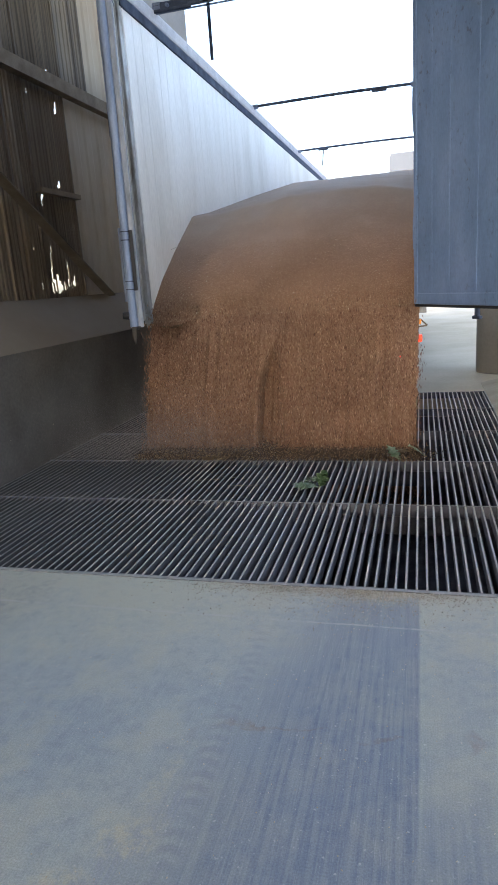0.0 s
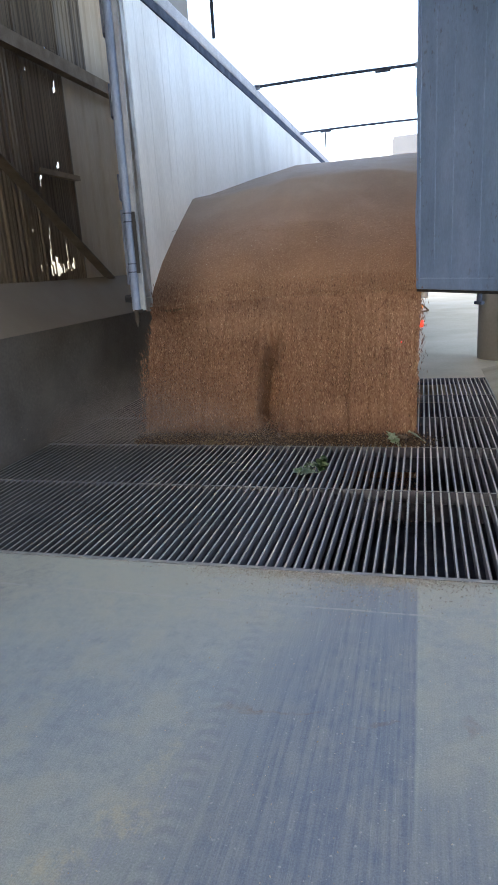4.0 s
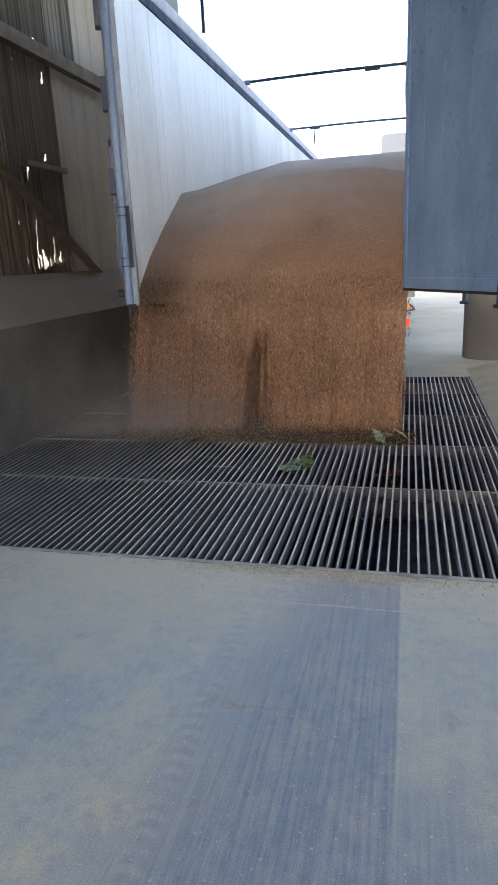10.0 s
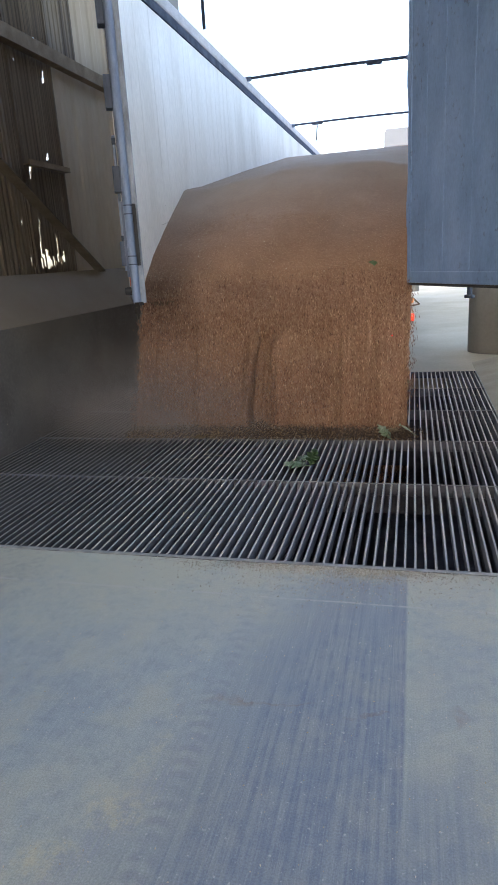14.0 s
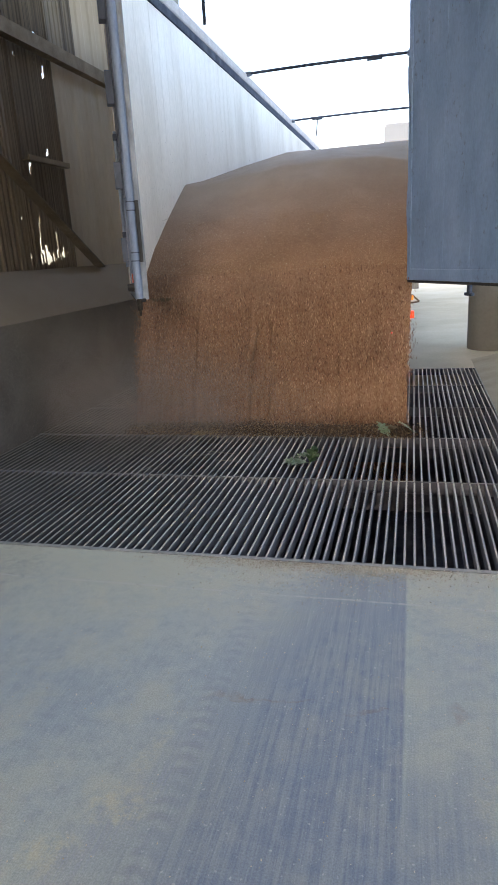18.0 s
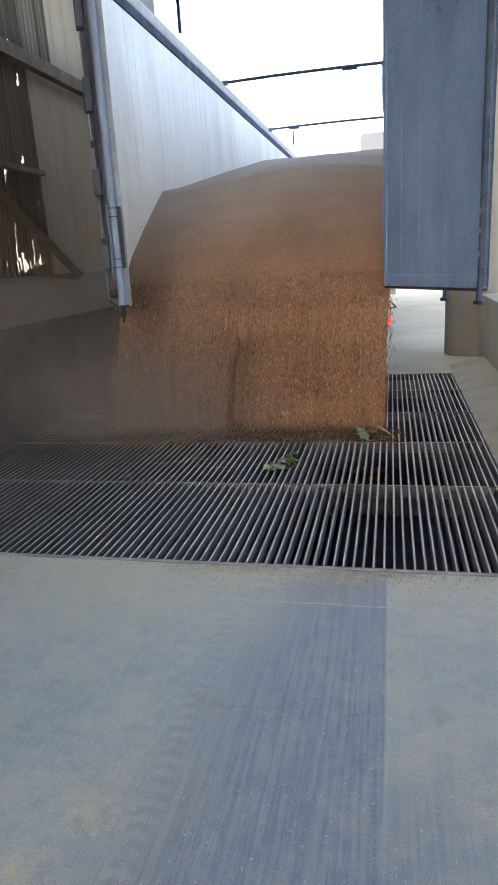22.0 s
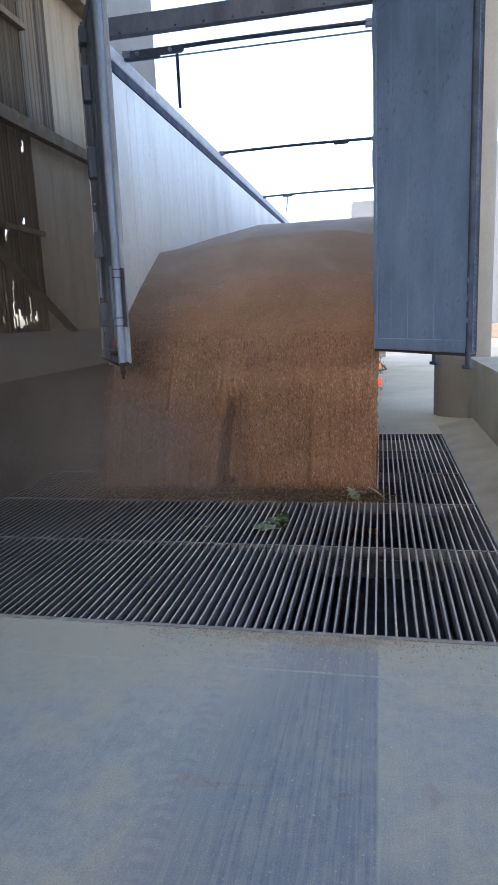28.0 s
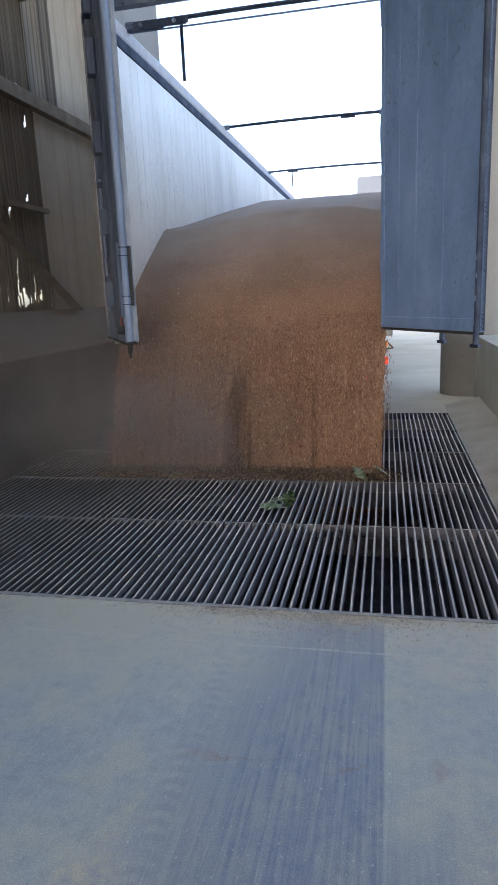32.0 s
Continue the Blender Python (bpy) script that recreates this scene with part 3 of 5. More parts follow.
def sheet(name, material, y0, y1, z0, z1, depth=0.03):
    """One upright sheet with a raised rib."""
    bm = bmesh.new()
    w = y1 - y0
    pts = [(0, y0), (0, y0 + 0.3 * w), (depth, y0 + 0.42 * w), (depth, y0 + 0.78 * w), (0, y0 + 0.9 * w), (0, y1)]
    fr = [[bm.verts.new((x - 3.75, y, z)) for x, y in pts] for z in (z0, z1)]
    bk = [[bm.verts.new((x - 3.758, y, z)) for x, y in pts] for z in (z0, z1)]
    for i in range(5):
        bm.faces.new((fr[0][i], fr[0][i + 1], fr[1][i + 1], fr[1][i]))
        bm.faces.new((bk[0][i + 1], bk[0][i], bk[1][i], bk[1][i + 1]))
        bm.faces.new((fr[1][i], fr[1][i + 1], bk[1][i + 1], bk[1][i]))
        bm.faces.new((bk[0][i], bk[0][i + 1], fr[0][i + 1], fr[0][i]))
    bm.faces.new((fr[0][0], fr[1][0], bk[1][0], bk[0][0]))
    bm.faces.new((fr[1][5], fr[0][5], bk[0][5], bk[1][5]))
    o = part(name, bm, material)
    o.parent = wall_up
    o.matrix_parent_inverse = wall_up.matrix_world.inverted()
    return o


for y in np.arange(-9, 4.2, 0.6):
    sheet("sheet", M_RUSTHOLE, y, y + 0.6, 1.38, 9.0, 0.035)
for y in np.arange(6.86, 8.9, 0.31):
    sheet("sheet", M_CLADL, y, min(y + 0.31, 8.9), 1.38, 9.0 if y > 7.4 else 3.5, 0.012)
for y in np.arange(6.86, 7.48, 0.089):
    sheet("sheet", M_RUSTHOLE, y, y + 0.0885, 3.5, 9.0, 0.009)
# rusted-through places: along y, width, from z, to z
HOLES = [(6.70, 0.035, 3.30, 3.43), (6.675, 0.02, 3.27, 3.36), (6.62, 0.04, 3.655, 3.70), (6.14, 0.03, 3.40, 3.43), (6.185, 0.025, 3.385, 3.41),
         (6.526, 0.03, 3.39, 3.41), (6.575, 0.04, 2.53, 2.60), (6.545, 0.02, 2.52, 2.56), (6.205, 0.045, 2.40, 2.45), (6.188, 0.02, 2.33, 2.40),
         (6.76, 0.022, 2.13, 2.185), (5.912, 0.025, 1.87, 1.92), (5.98, 0.018, 1.50, 1.57), (6.44, 0.03, 4.35, 4.40), (5.60, 0.03, 3.9, 3.93),
         (6.225, 0.02, 1.86, 1.95), (6.21, 0.024, 1.70, 1.87), (6.19, 0.028, 1.56, 1.71), (6.175, 0.05, 1.45, 1.55), (6.23, 0.04, 1.46, 1.60),
         (6.29, 0.05, 1.43, 1.65), (6.335, 0.03, 1.45, 1.58), (6.37, 0.04, 1.46, 1.53), (6.42, 0.035, 1.47, 1.56), (6.46, 0.03, 1.48, 1.52),
         (6.52, 0.016, 1.57, 1.79), (6.505, 0.03, 1.50, 1.60), (6.56, 0.035, 1.49, 1.55), (6.60, 0.03, 1.51, 1.57), (6.64, 0.035, 1.50, 1.64), (6.69, 0.02, 1.52, 1.56)]
rr = random.Random(5)
y = 4.2
while y < 6.83:
    pitch = min(rr.choice((0.055, 0.066, 0.075, 0.09)), 6.86 - y)
    near_holes = [h for h in HOLES if h[0] + h[1] / 2 > y and h[0] - h[1] / 2 < y + pitch]
    if near_holes:
        n = max(4, round(pitch / 0.012))
        for q in range(n):
            ya, yb = y + q * pitch / n, y + (q + 1) * pitch / n
            z = 1.38
            for h in sorted((h for h in near_holes if abs((ya + yb) / 2 - h[0]) < h[1] / 2), key=lambda h: h[2]):
                lo, hi = h[2] + rr.uniform(-0.012, 0.016), h[3] + rr.uniform(-0.02, 0.014)
                if lo > z + 0.004:
                    sheet("sheet", M_RUSTHOLE, ya, yb, z, lo, 0.006)
                z = max(z, hi)
            sheet("sheet", M_RUSTHOLE, ya, yb, z, 9.0, 0.006)
    else:
        sheet("sheet", M_RUSTHOLE, y, y + pitch, 1.38, 9.0, rr.choice((0.012, 0.02, 0.028)))
    y += pitch


# steel frame before the cladding
def girder(name, a, b, w, h, label, t=0.012):
    """An angle-shaped steel member from a to b."""
    bm = bmesh.new()
    strip(bm, [(-w / 2, -h / 2), (w / 2, -h / 2), (w / 2, -h / 2 + t), (-w / 2 + t, -h / 2 + t), (-w / 2 + t, h / 2), (-w / 2, h / 2)][::-1], a, b)
    bmesh.ops.recalc_face_normals(bm, faces=bm.faces)
    return tagged(part(name, bm, M_BRACE if name == "brace" else M_STEEL), label, "beam", "steel frame of the shed", kind="structure")


girder("beam", (-3.67, 8.9, 3.545), (-3.67, -8.9, 3.545), 0.1, 0.13, "dusty horizontal steel rail of the shed frame")
girder("beam", (-3.62, 8.9, 5.34), (-3.62, -8.9, 5.34), 0.2, 0.14, "dusty horizontal steel rail of the shed frame")
girder("beam", (-3.64, 8.9, 5.82), (-3.64, -8.9, 5.82), 0.16, 0.1, "dusty horizontal steel rail of the shed frame")
girder("brace", (-3.62, 3.7, 3.48), (-3.62, 7.25, 1.42), 0.12, 0.11, "dusty diagonal steel brace")
girder("purlin", (-3.69, 6.84, 2.46), (-3.69, 6.05, 2.46), 0.08, 0.05, "short dusty steel rail")
girder("purlin", (-3.69, 6.84, 4.55), (-3.69, 4.3, 4.55), 0.08, 0.06, "short dusty steel rail")
# smooth pillar that ends the shed's side
bm = bmesh.new()
box(bm, -4.3, -3.56, 8.9, 10.8, -0.1, 14.0, 0.02)
tagged(part("pillar_west", bm, M_PILLAR), "smooth grey concrete pillar at the end of the shed", "pillar", kind="structure")
# right-hand side
tagged(plan("wall_east", M_PALE, [(1.131, -9), (1.53, -9), (1.53, 8.79), (1.131, 8.79)], -0.4, 0.82),
       "low grey concrete wall beside the grate", "wall", kind="structure")
bm = bmesh.new()
rod(bm, (1.105, 9.27, -0.1), (1.105, 9.27, 12.0), 0.37, 48)
for f in bm.faces:
    f.smooth = len(f.verts) == 4
tagged(part("pillar", bm, M_COLUMN), "round grey concrete pillar of the intake hall", "pillar", kind="structure")
# unseen blocks over and behind the camera, added to hold back sun and sky
tagged(plan("wall_east_upper", M_CONC, [(1.53, -9), (1.75, -9), (1.75, 1.0), (1.53, 1.0)], -0.4, 7.0), "unseen plain wall added to dim the near bay", "wall", kind="structure")
tagged(plan("ceiling", M_CONC, [(-3.95, -9), (1.75, -9), (1.75, 2.0), (-3.95, 2.0)], 7.0, 7.3), "unseen plain slab added over the intake to block the sky", "ceiling", kind="structure")
tagged(plan("wall_tower", M_CONC, [(-14, -14), (14, -14), (14, 2.0), (-14, 2.0)], 9.0, 27.0), "unseen tall block added over the intake to shade it", "wall", kind="structure")

# ---- the grate ----
for i in range(5):
    ln = ROWS[i + 1] - ROWS[i]
    g = base("floor_grate", GX0, ROWS[i], 0, "worn steel bar grate over the grain pit", "grate", "bar grates over the pit")
    bm = bmesh.new()
    vs = [(-0.0045, -0.07), (0.0045, -0.07), (0.0053, -0.002), (0.0043, 0.0), (-0.0043, 0.0), (-0.0053, -0.002)]
    rings = [[bm.verts.new((u, yy, w)) for u, w in vs] for yy in (0.008, ln - 0.008)]
    for q in range(6):
        bm.faces.new((rings[0][q], rings[0][(q + 1) % 6], rings[1][(q + 1) % 6], rings[1][q]))
    bm.faces.new(rings[0][::-1])
    bm.faces.new(rings[1])
    bmesh.ops.recalc_face_normals(bm, faces=bm.faces)
    me = bpy.data.meshes.new("bar")
    bm.to_mesh(me)
    bm.free()
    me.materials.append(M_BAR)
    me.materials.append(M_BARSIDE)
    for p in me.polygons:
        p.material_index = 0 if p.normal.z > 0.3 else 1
    rr = random.Random(i)
    for k in range(83):
        o = new("bar", me)
        o.parent = g
        o.location = (GX1 - 0.018 - k * 0.0473 - GX0 + rr.uniform(-0.0012, 0.0012), 0, rr.uniform(-0.002, 0.001))
        o.rotation_euler = (0, 0, rr.uniform(-0.0008, 0.0008))
    boxed("cross_bar", M_EDGE, g, 0, GX1 - GX0, -0.005, 0.005, -0.075, 0.001, 0.001)
    if i:
        boxed("support_beam", M_PIT, g, 0, GX1 - GX0, -0.006, 0.006, -0.2, -0.08, 0.001)
    if i == 4:
        boxed("cross_bar", M_EDGE, g, 0, GX1 - GX0, ln - 0.007, ln + 0.007, -0.075, 0.001, 0.001)
# cross bars: darker blue-grey on the sides than on top
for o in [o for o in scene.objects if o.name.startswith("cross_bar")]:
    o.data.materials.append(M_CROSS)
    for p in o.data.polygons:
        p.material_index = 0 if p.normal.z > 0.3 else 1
fr = base("grate_frame", GX0, G0, 0, "worn steel angle frame round the grate", "frame", kind="structure")
boxed("near_angle", M_EDGE, fr, 0, GX1 - GX0, -0.028, -0.008, -0.05, 0.004, 0.002)
boxed("side_angle", M_EDGE, fr, GX1 - GX0, GX1 - GX0 + 0.012, -0.02, 4.98, -0.05, 0.005, 0.002)

# ---- the trailer ----
tr = base("grain_trailer", -1.27, 12, 0, "white aluminium bulk trailer with open rear doors, shedding its grain", "trailer")
INV = tr.matrix_world.inverted()


def hang(o, parent=tr):
    o.parent = parent
    o.matrix_parent_inverse = parent.matrix_world.inverted()
    return o


def tbox(name, material, *b, bevel=0.004, label="", parent=tr):
    return hang(boxed(name, material, None, *b, bevel=bevel, label=label), parent)


def ribbed_wall(x, sgn):
    """A side of interlocked upright planks with shallow joints."""
    q = tbox("side_wall", M_ALU, *sorted((x, x + sgn * 0.045)), TY + 0.05, 19.2, 1.08, TTOP - 0.21)
    bpy.context.view_layer.update()
    rr = random.Random(3)
    y = TY + 0.06
    ln = 0.195
    bm = bmesh.new()
    box(bm, 0, 0.004, 0.001, ln - 0.001, 1.1, TTOP - 0.212, 0.0018)
    me = bpy.data.meshes.new("plank")
    bm.to_mesh(me)
    bm.free()
    me.materials.append(M_ALU)
    while y < 18.9:
        o = new("plank", me)
        o.location = (x - (0 if sgn < 0 else 0.004) + rr.uniform(-0.0007, 0.0007), y, 0)
        o.rotation_euler = (0, 0, rr.uniform(-0.004, 0.004))
        hang(o, q)
        y += ln
    return q


ribbed_wall(TL, -1)
ribbed_wall(TR, 1)
for x0, x1 in ((TL - 0.06, TL + 0.014), (TR - 0.014, TR + 0.06)):
    tbox("top_rail", M_NAVY, x0, x1, TY + 0.02, 19.2, TTOP - 0.205, TTOP - 0.114, bevel=0.006)
    tbox("tarp_tube", M_TARP, x0 + 0.002, x1 + 0.004, TY + 0.05, 19.2, TTOP - 0.113, TTOP + 0.022, bevel=0.025, label="rolled grey tarpaulin on the top rail")
tbox("front_wall", M_ALU, TL, TR, 19.16, 19.2, 1.08, TTOP)
tbox("trailer_floor", M_STEEL, TL, TR, TY - 0.02, 19.2, 0.98, 1.08)
tbox("chassis", M_NAVY, -1.8, -0.75, TY + 0.5, 18.6, 0.72, 0.98, bevel=0.01)
tbox("header_beam", M_BACK, TL - 0.05, TR + 0.06, TY - 0.03, TY + 0.05, 3.876, 4.03, bevel=0.01, label="blue-grey steel header over the doors")
rr = random.Random(8)
for k in range(9):
    x = -2.2 + k * 0.25
    hang(boxed("header_clip", M_NAVY, None, x, x + 0.024, TY - 0.034, TY - 0.029, 3.888, 3.906, bevel=0.002))
tbox("rear_post", M_POST, TL - 0.048, TL + 0.0, TY - 0.02, TY + 0.06, 1.06, 3.87, bevel=0.008, label="scuffed pale rear corner post")
tbox("post_foot", M_POST, TL - 0.05, TL + 0.03, TY - 0.05, TY - 0.02, 1.10, 1.19, bevel=0.006)
tbox("rear_post", M_POST, TR, TR + 0.09, TY - 0.02, TY + 0.06, 1.06, 3.87, bevel=0.008, label="scuffed pale rear corner post")


def bow(y, z, clip):
    bm = bmesh.new()
    n = 14
    rings = []
    for i in range(n + 1):
        u = i / n
        c = Vector((TL + u * (TR - TL), y, z + 0.012 * math.sin(math.pi * u)))
        rings.append([bm.verts.new(c + Vector((0, 0.021 * math.cos(q * math.pi / 4), 0.021 * math.sin(q * math.pi / 4)))) for q in range(8)])
    for a, c in zip(rings, rings[1:]):
        for q in range(8):
            bm.faces.new((a[q], a[(q + 1) % 8], c[(q + 1) % 8], c[q]))
    b = hang(part("roof_bow", bm, M_NAVY))
    bpy.context.view_layer.update()
    hang(boxed("bow_bracket", M_GALV, None, TL - 0.01, TL + 0.09, y - 0.02, y + 0.02, z - 0.04, z + 0.03, 0.008), b)
    hang(boxed("bow_bracket", M_GALV, None, TR - 0.09, TR + 0.01, y - 0.02, y + 0.02, z - 0.04, z + 0.03, 0.008), b)
    hang(boxed("bow_clip", M_NAVY, None, clip - 0.11, clip + 0.11, y - 0.025, y - 0.012, z - 0.045, z + 0.02, 0.006), b)
    return b


b1 = bow(6.62, 4.07, -1.98)
hang(boxed("lever_plate", M_NAVY, None, -2.42, -1.88, 6.575, 6.6, 4.01, 4.085, 0.01), b1)
hang(boxed("lever_plate", M_NAVY, None, -2.48, -2.1, 6.56, 6.575, 3.99, 4.022, 0.008), b1)
for x in (-2.34, -2.0):
    bm = bmesh.new()
    rod(bm, (x, 6.55, 4.045), (x, 6.58, 4.045), 0.018, 12)
    hang(part("bolt_head", bm, M_GALV), b1)
bm = bmesh.new()
box(bm, -1.957, -1.925, 6.6, 6.606, 3.52, 4.03, 0.002)
hang(part("strap", bm, M_NAVY, label="short dark strap hanging from the bow"), b1)
bm = bmesh.new()
rod(bm, (TL, 6.63, 4.01), (TR, 6.63, 4.0), 0.009, 6)
hang(part("tension_cord", bm, M_GALV), b1)
bow(10.54, 4.03, -0.58)
b3 = bow(14.36, 4.0, -1.95)
bm = bmesh.new()
rod(bm, (-1.95, 14.35, 4.0), (-1.98, 14.35, 3.66), 0.014, 6)
hang(part("cord_end", bm, M_NAVY), b3)


def door_leaf(name, width, side, label):
    """A rear door about its hinge: x runs from hinge to free edge, the inner face at +y * side."""
    d = new(name)
    d["label"] = label
    z0, z1 = 1.14, 3.86
    bm = bmesh.new()
    box(bm, 0.0, width, -0.018, 0.018, z0, z1, 0.004)
    part("panel", bm, M_BLUE, d)
    for x0, x1 in ((0.0, 0.045), (width - 0.05, width)):
        bm = bmesh.new()
        box(bm, x0, x1, -0.028, 0.028, z0, z1, 0.006)
        part("stile", bm, M_BLUE, d)
    for a, b in ((z0, z0 + 0.09), (z1 - 0.09, z1)):
        bm = bmesh.new()
        box(bm, 0.047, width - 0.052, -0.026, 0.026, a, b, 0.006)
        part("rail", bm, M_BLUE, d)
    for x in (0.25, 0.485, 0.82):
        bm = bmesh.new()
        box(bm, x - 0.005, x + 0.005, -0.0215, 0.0215, z0 + 0.092, z1 - 0.092, 0.0025)
        part("rib", bm, M_BLUE, d)
    bm = bmesh.new()
    box(bm, 0.0, width, -0.022, 0.022, z0 - 0.022, z0 - 0.001, 0.004)
    part("seal", bm, M_RUBBER, d, "black rubber edge seal")
    return d


def lock_bar(d, x, y, z0, z1, tee=True, paint=None, deep=False):
    bm = bmesh.new()
    rod(bm, (x, y, z0 + 0.12), (x, y, z1), 0.016, 12)
    r = part("lock_rod", bm, paint or M_GALV, d)
    bm = bmesh.new()
    rod(bm, (x, y, z0 + 0.012), (x, y, z0 + 0.14), 0.02, 12)
    if tee:
        box(bm, x - 0.045, x + 0.045, y - 0.016, y + 0.016, z0 - 0.012, z0 + 0.014, 0.008)
    else:
        rod(bm, (x, y, z0 - 0.03), (x, y, z0 + 0.012), 0.008, 8, 0.012)
    part("bolt", bm, M_NAVY if tee else M_DARK, r if deep else d)
    return r


# the open door that stands still
dr = door_leaf("rear_door", 1.25, 1, "blue-grey ribbed rear door, standing open")
lock_bar(dr, 0.755, 0.045, 1.045, 3.9)
lock_bar(dr, 1.235, -0.035, 1.045, 3.9, True, M_NAVY)
for z in (1.35, 1.5, 1.62):
    boxed("rod_guide", M_GALV, dr, 1.231, 1.243, -0.056, -0.05, z, z + 0.035, 0.003)
boxed("edge_channel", M_NAVY, dr, 1.222, 1.253, -0.036, -0.0285, 1.17, 3.86, 0.005, "dark edge channel")
for z in (1.5, 2.3, 3.1, 3.7):
    boxed("hinge", M_NAVY, dr, -0.03, 0.12, 0.027, 0.036, z, z + 0.07, 0.004)
[o for o in dr.children if o.name.startswith("stile")][1].data.materials[0] = M_NAVY
bm = bmesh.new()
pts = 40
for k in range(pts):
    z = 1.2 + 2.6 * k / pts
    box(bm, -0.012 - 0.03 * math.sin(k * 0.21) ** 4, 0.006, -0.012, 0.012, z, z + 2.6 / pts + 0.002)
part("flap_seal", bm, M_BLUE, dr, "wavy blue sealing flap along the hinge edge")
bm = bmesh.new()
box(bm, -0.01, 0.12, -0.03, 0.03, 3.86, 3.97, 0.02)
box(bm, 0.2, 0.33, -0.03, 0.03, 3.86, 3.94, 0.02)
part("top_bracket", bm, M_BLUE, dr)
dr.matrix_world = Matrix.Translation((-0.03, 5.75, 0)) @ Matrix.Rotation(math.atan2(-1.05, 0.66), 4, "Z")
dr.parent = tr
dr.matrix_parent_inverse = INV

# the door that slowly swings: a thing of its own, carried by its hinges
dl = door_leaf("swinging_rear_door", 1.22, -1, "")
for o in dl.children:
    if o.name.startswith(("stile", "rib", "panel", "rail")):
        o.data.materials[0] = M_POST
        o.data.materials.append(M_BACK)
        for p in o.data.polygons:
            p.material_index = 0 if (p.normal.y > 0.5 or p.normal.x > 0.5) and not o.name.startswith("rib") else 1
tagged(dl, "blue-grey rear door of the trailer, half open and swinging", "door")
bm = bmesh.new()
rod(bm, (1.215, 0.0, 1.15), (1.215, 0.0, 3.85), 0.031, 18)
part("edge_tube", bm, M_GALV, dl, "pale rounded tube on the free edge")
for za, zb in ((1.43, 1.49), (1.79, 1.85)):
    bm = bmesh.new()
    rod(bm, (1.216, 0.0, za), (1.216, 0.0, zb), 0.033, 18)
    collar = part("collar", bm, M_GALV, dl)
    for zz in (za, zb):
        bm = bmesh.new()
        rod(bm, (1.216, 0.0, zz - 0.004), (1.216, 0.0, zz + 0.004), 0.0345, 18)
        part("ring", bm, M_NAVY, collar)
boxed("handle_slot", M_RUBBER, dl, 1.209, 1.238, 0.03, 0.056, 1.42, 1.86, 0.003, "dark slotted keeper beside the tube")
boxed("edge_strip", M_STRIP, dl, 1.168, 1.208, 0.029, 0.074, 1.14, 3.84, 0.008, "scuffed pale strip along the free edge")
boxed("side_plate", M_BACK, dl, 1.16, 1.21, -0.05, -0.03, 1.34, 1.88, 0.004)
lock_bar(dl, 1.215, 0.0, 1.05, 1.2, False, None, True)
boxed("corner_seal", M_RUBBER, dl, 1.17, 1.245, 0.014, 0.05, 1.125, 1.15, 0.006)
bm = bmesh.new()
rod(bm, (1.19, -0.03, 1.235), (1.19, -0.08, 1.235), 0.032, 14, 0.026)
part("buffer", bm, M_RUBBER, dl, "black rubber door buffer")
for z0, z1 in ((3.62, 3.74), (3.2, 3.46), (2.62, 2.86), (2.0, 2.2), (1.42, 1.62)):
    boxed("hinge_lug", M_BACK, dl, 0.55, 0.66, -0.08, -0.02, z0, z1, 0.008)
boxed("reflector", M_RED, dl, 1.03, 1.10, -0.036, -0.027, 1.265, 1.335, 0.003, "red reflector").data.materials[0] = mat("red_reflector", (0.35, 0.05, 0.03), 0.4)
bm = bmesh.new()
rod(bm, (0.5, -0.045, 1.38), (0.5, -0.045, 2.45), 0.013, 12)
back_rod = part("back_rod", bm, M_GALV, dl, "thin locking rod on the door's back")
for z in (1.42, 1.62, 2.05, 2.38):
    boxed("rod_guide", M_NAVY, back_rod, 0.478, 0.522, -0.062, -0.03, z, z + 0.05, 0.004)
bm = bmesh.new()
box(bm, 1.185, 1.235, -0.02, 0.02, 3.845, 3.885, 0.008)
rod(bm, (1.17, -0.025, 3.82), (1.17, -0.06, 3.9), 0.012, 8)
part("top_latch", bm, M_NAVY, dl)

# lamps and underrun at the tail
boxed_b = tbox("underrun_bar", M_NAVY, -2.35, -0.03, TY + 0.12, TY + 0.22, 0.60, 0.72, bevel=0.01)
tbox("lamp_bracket", M_NAVY, -0.06, -0.02, TY + 0.09, TY + 0.14, 0.70, 1.06, bevel=0.006)
tl = tbox("tail_lamp", M_RED, -0.03, 0.012, TY + 0.08, TY + 0.12, 0.802, 0.866, bevel=0.008, label="glowing red tail lamp")
tbox("marker_lamp", M_AMBER, -0.03, 0.005, TY + 0.07, TY + 0.1, 0.96, 1.0, bevel=0.006, label="amber marker lamp")
bm = bmesh.new()
for a, b in (((0.0, 5.86, 1.0), (0.055, 5.86, 0.945)), ((0.055, 5.86, 0.945), (-0.02, 5.86, 0.935)), ((-0.02, 5.86, 1.0), (0.0, 5.86, 1.0))):
    rod(bm, a, b, 0.007, 8)
hang(part("lamp_guard", bm, M_STEEL, label="bent wire lamp guard"))
tbox("tail_lamp", M_RED, -0.172, -0.16, 5.45, 5.47, 0.725, 0.736, bevel=0.003, label="red lamp glowing through the falling grain")


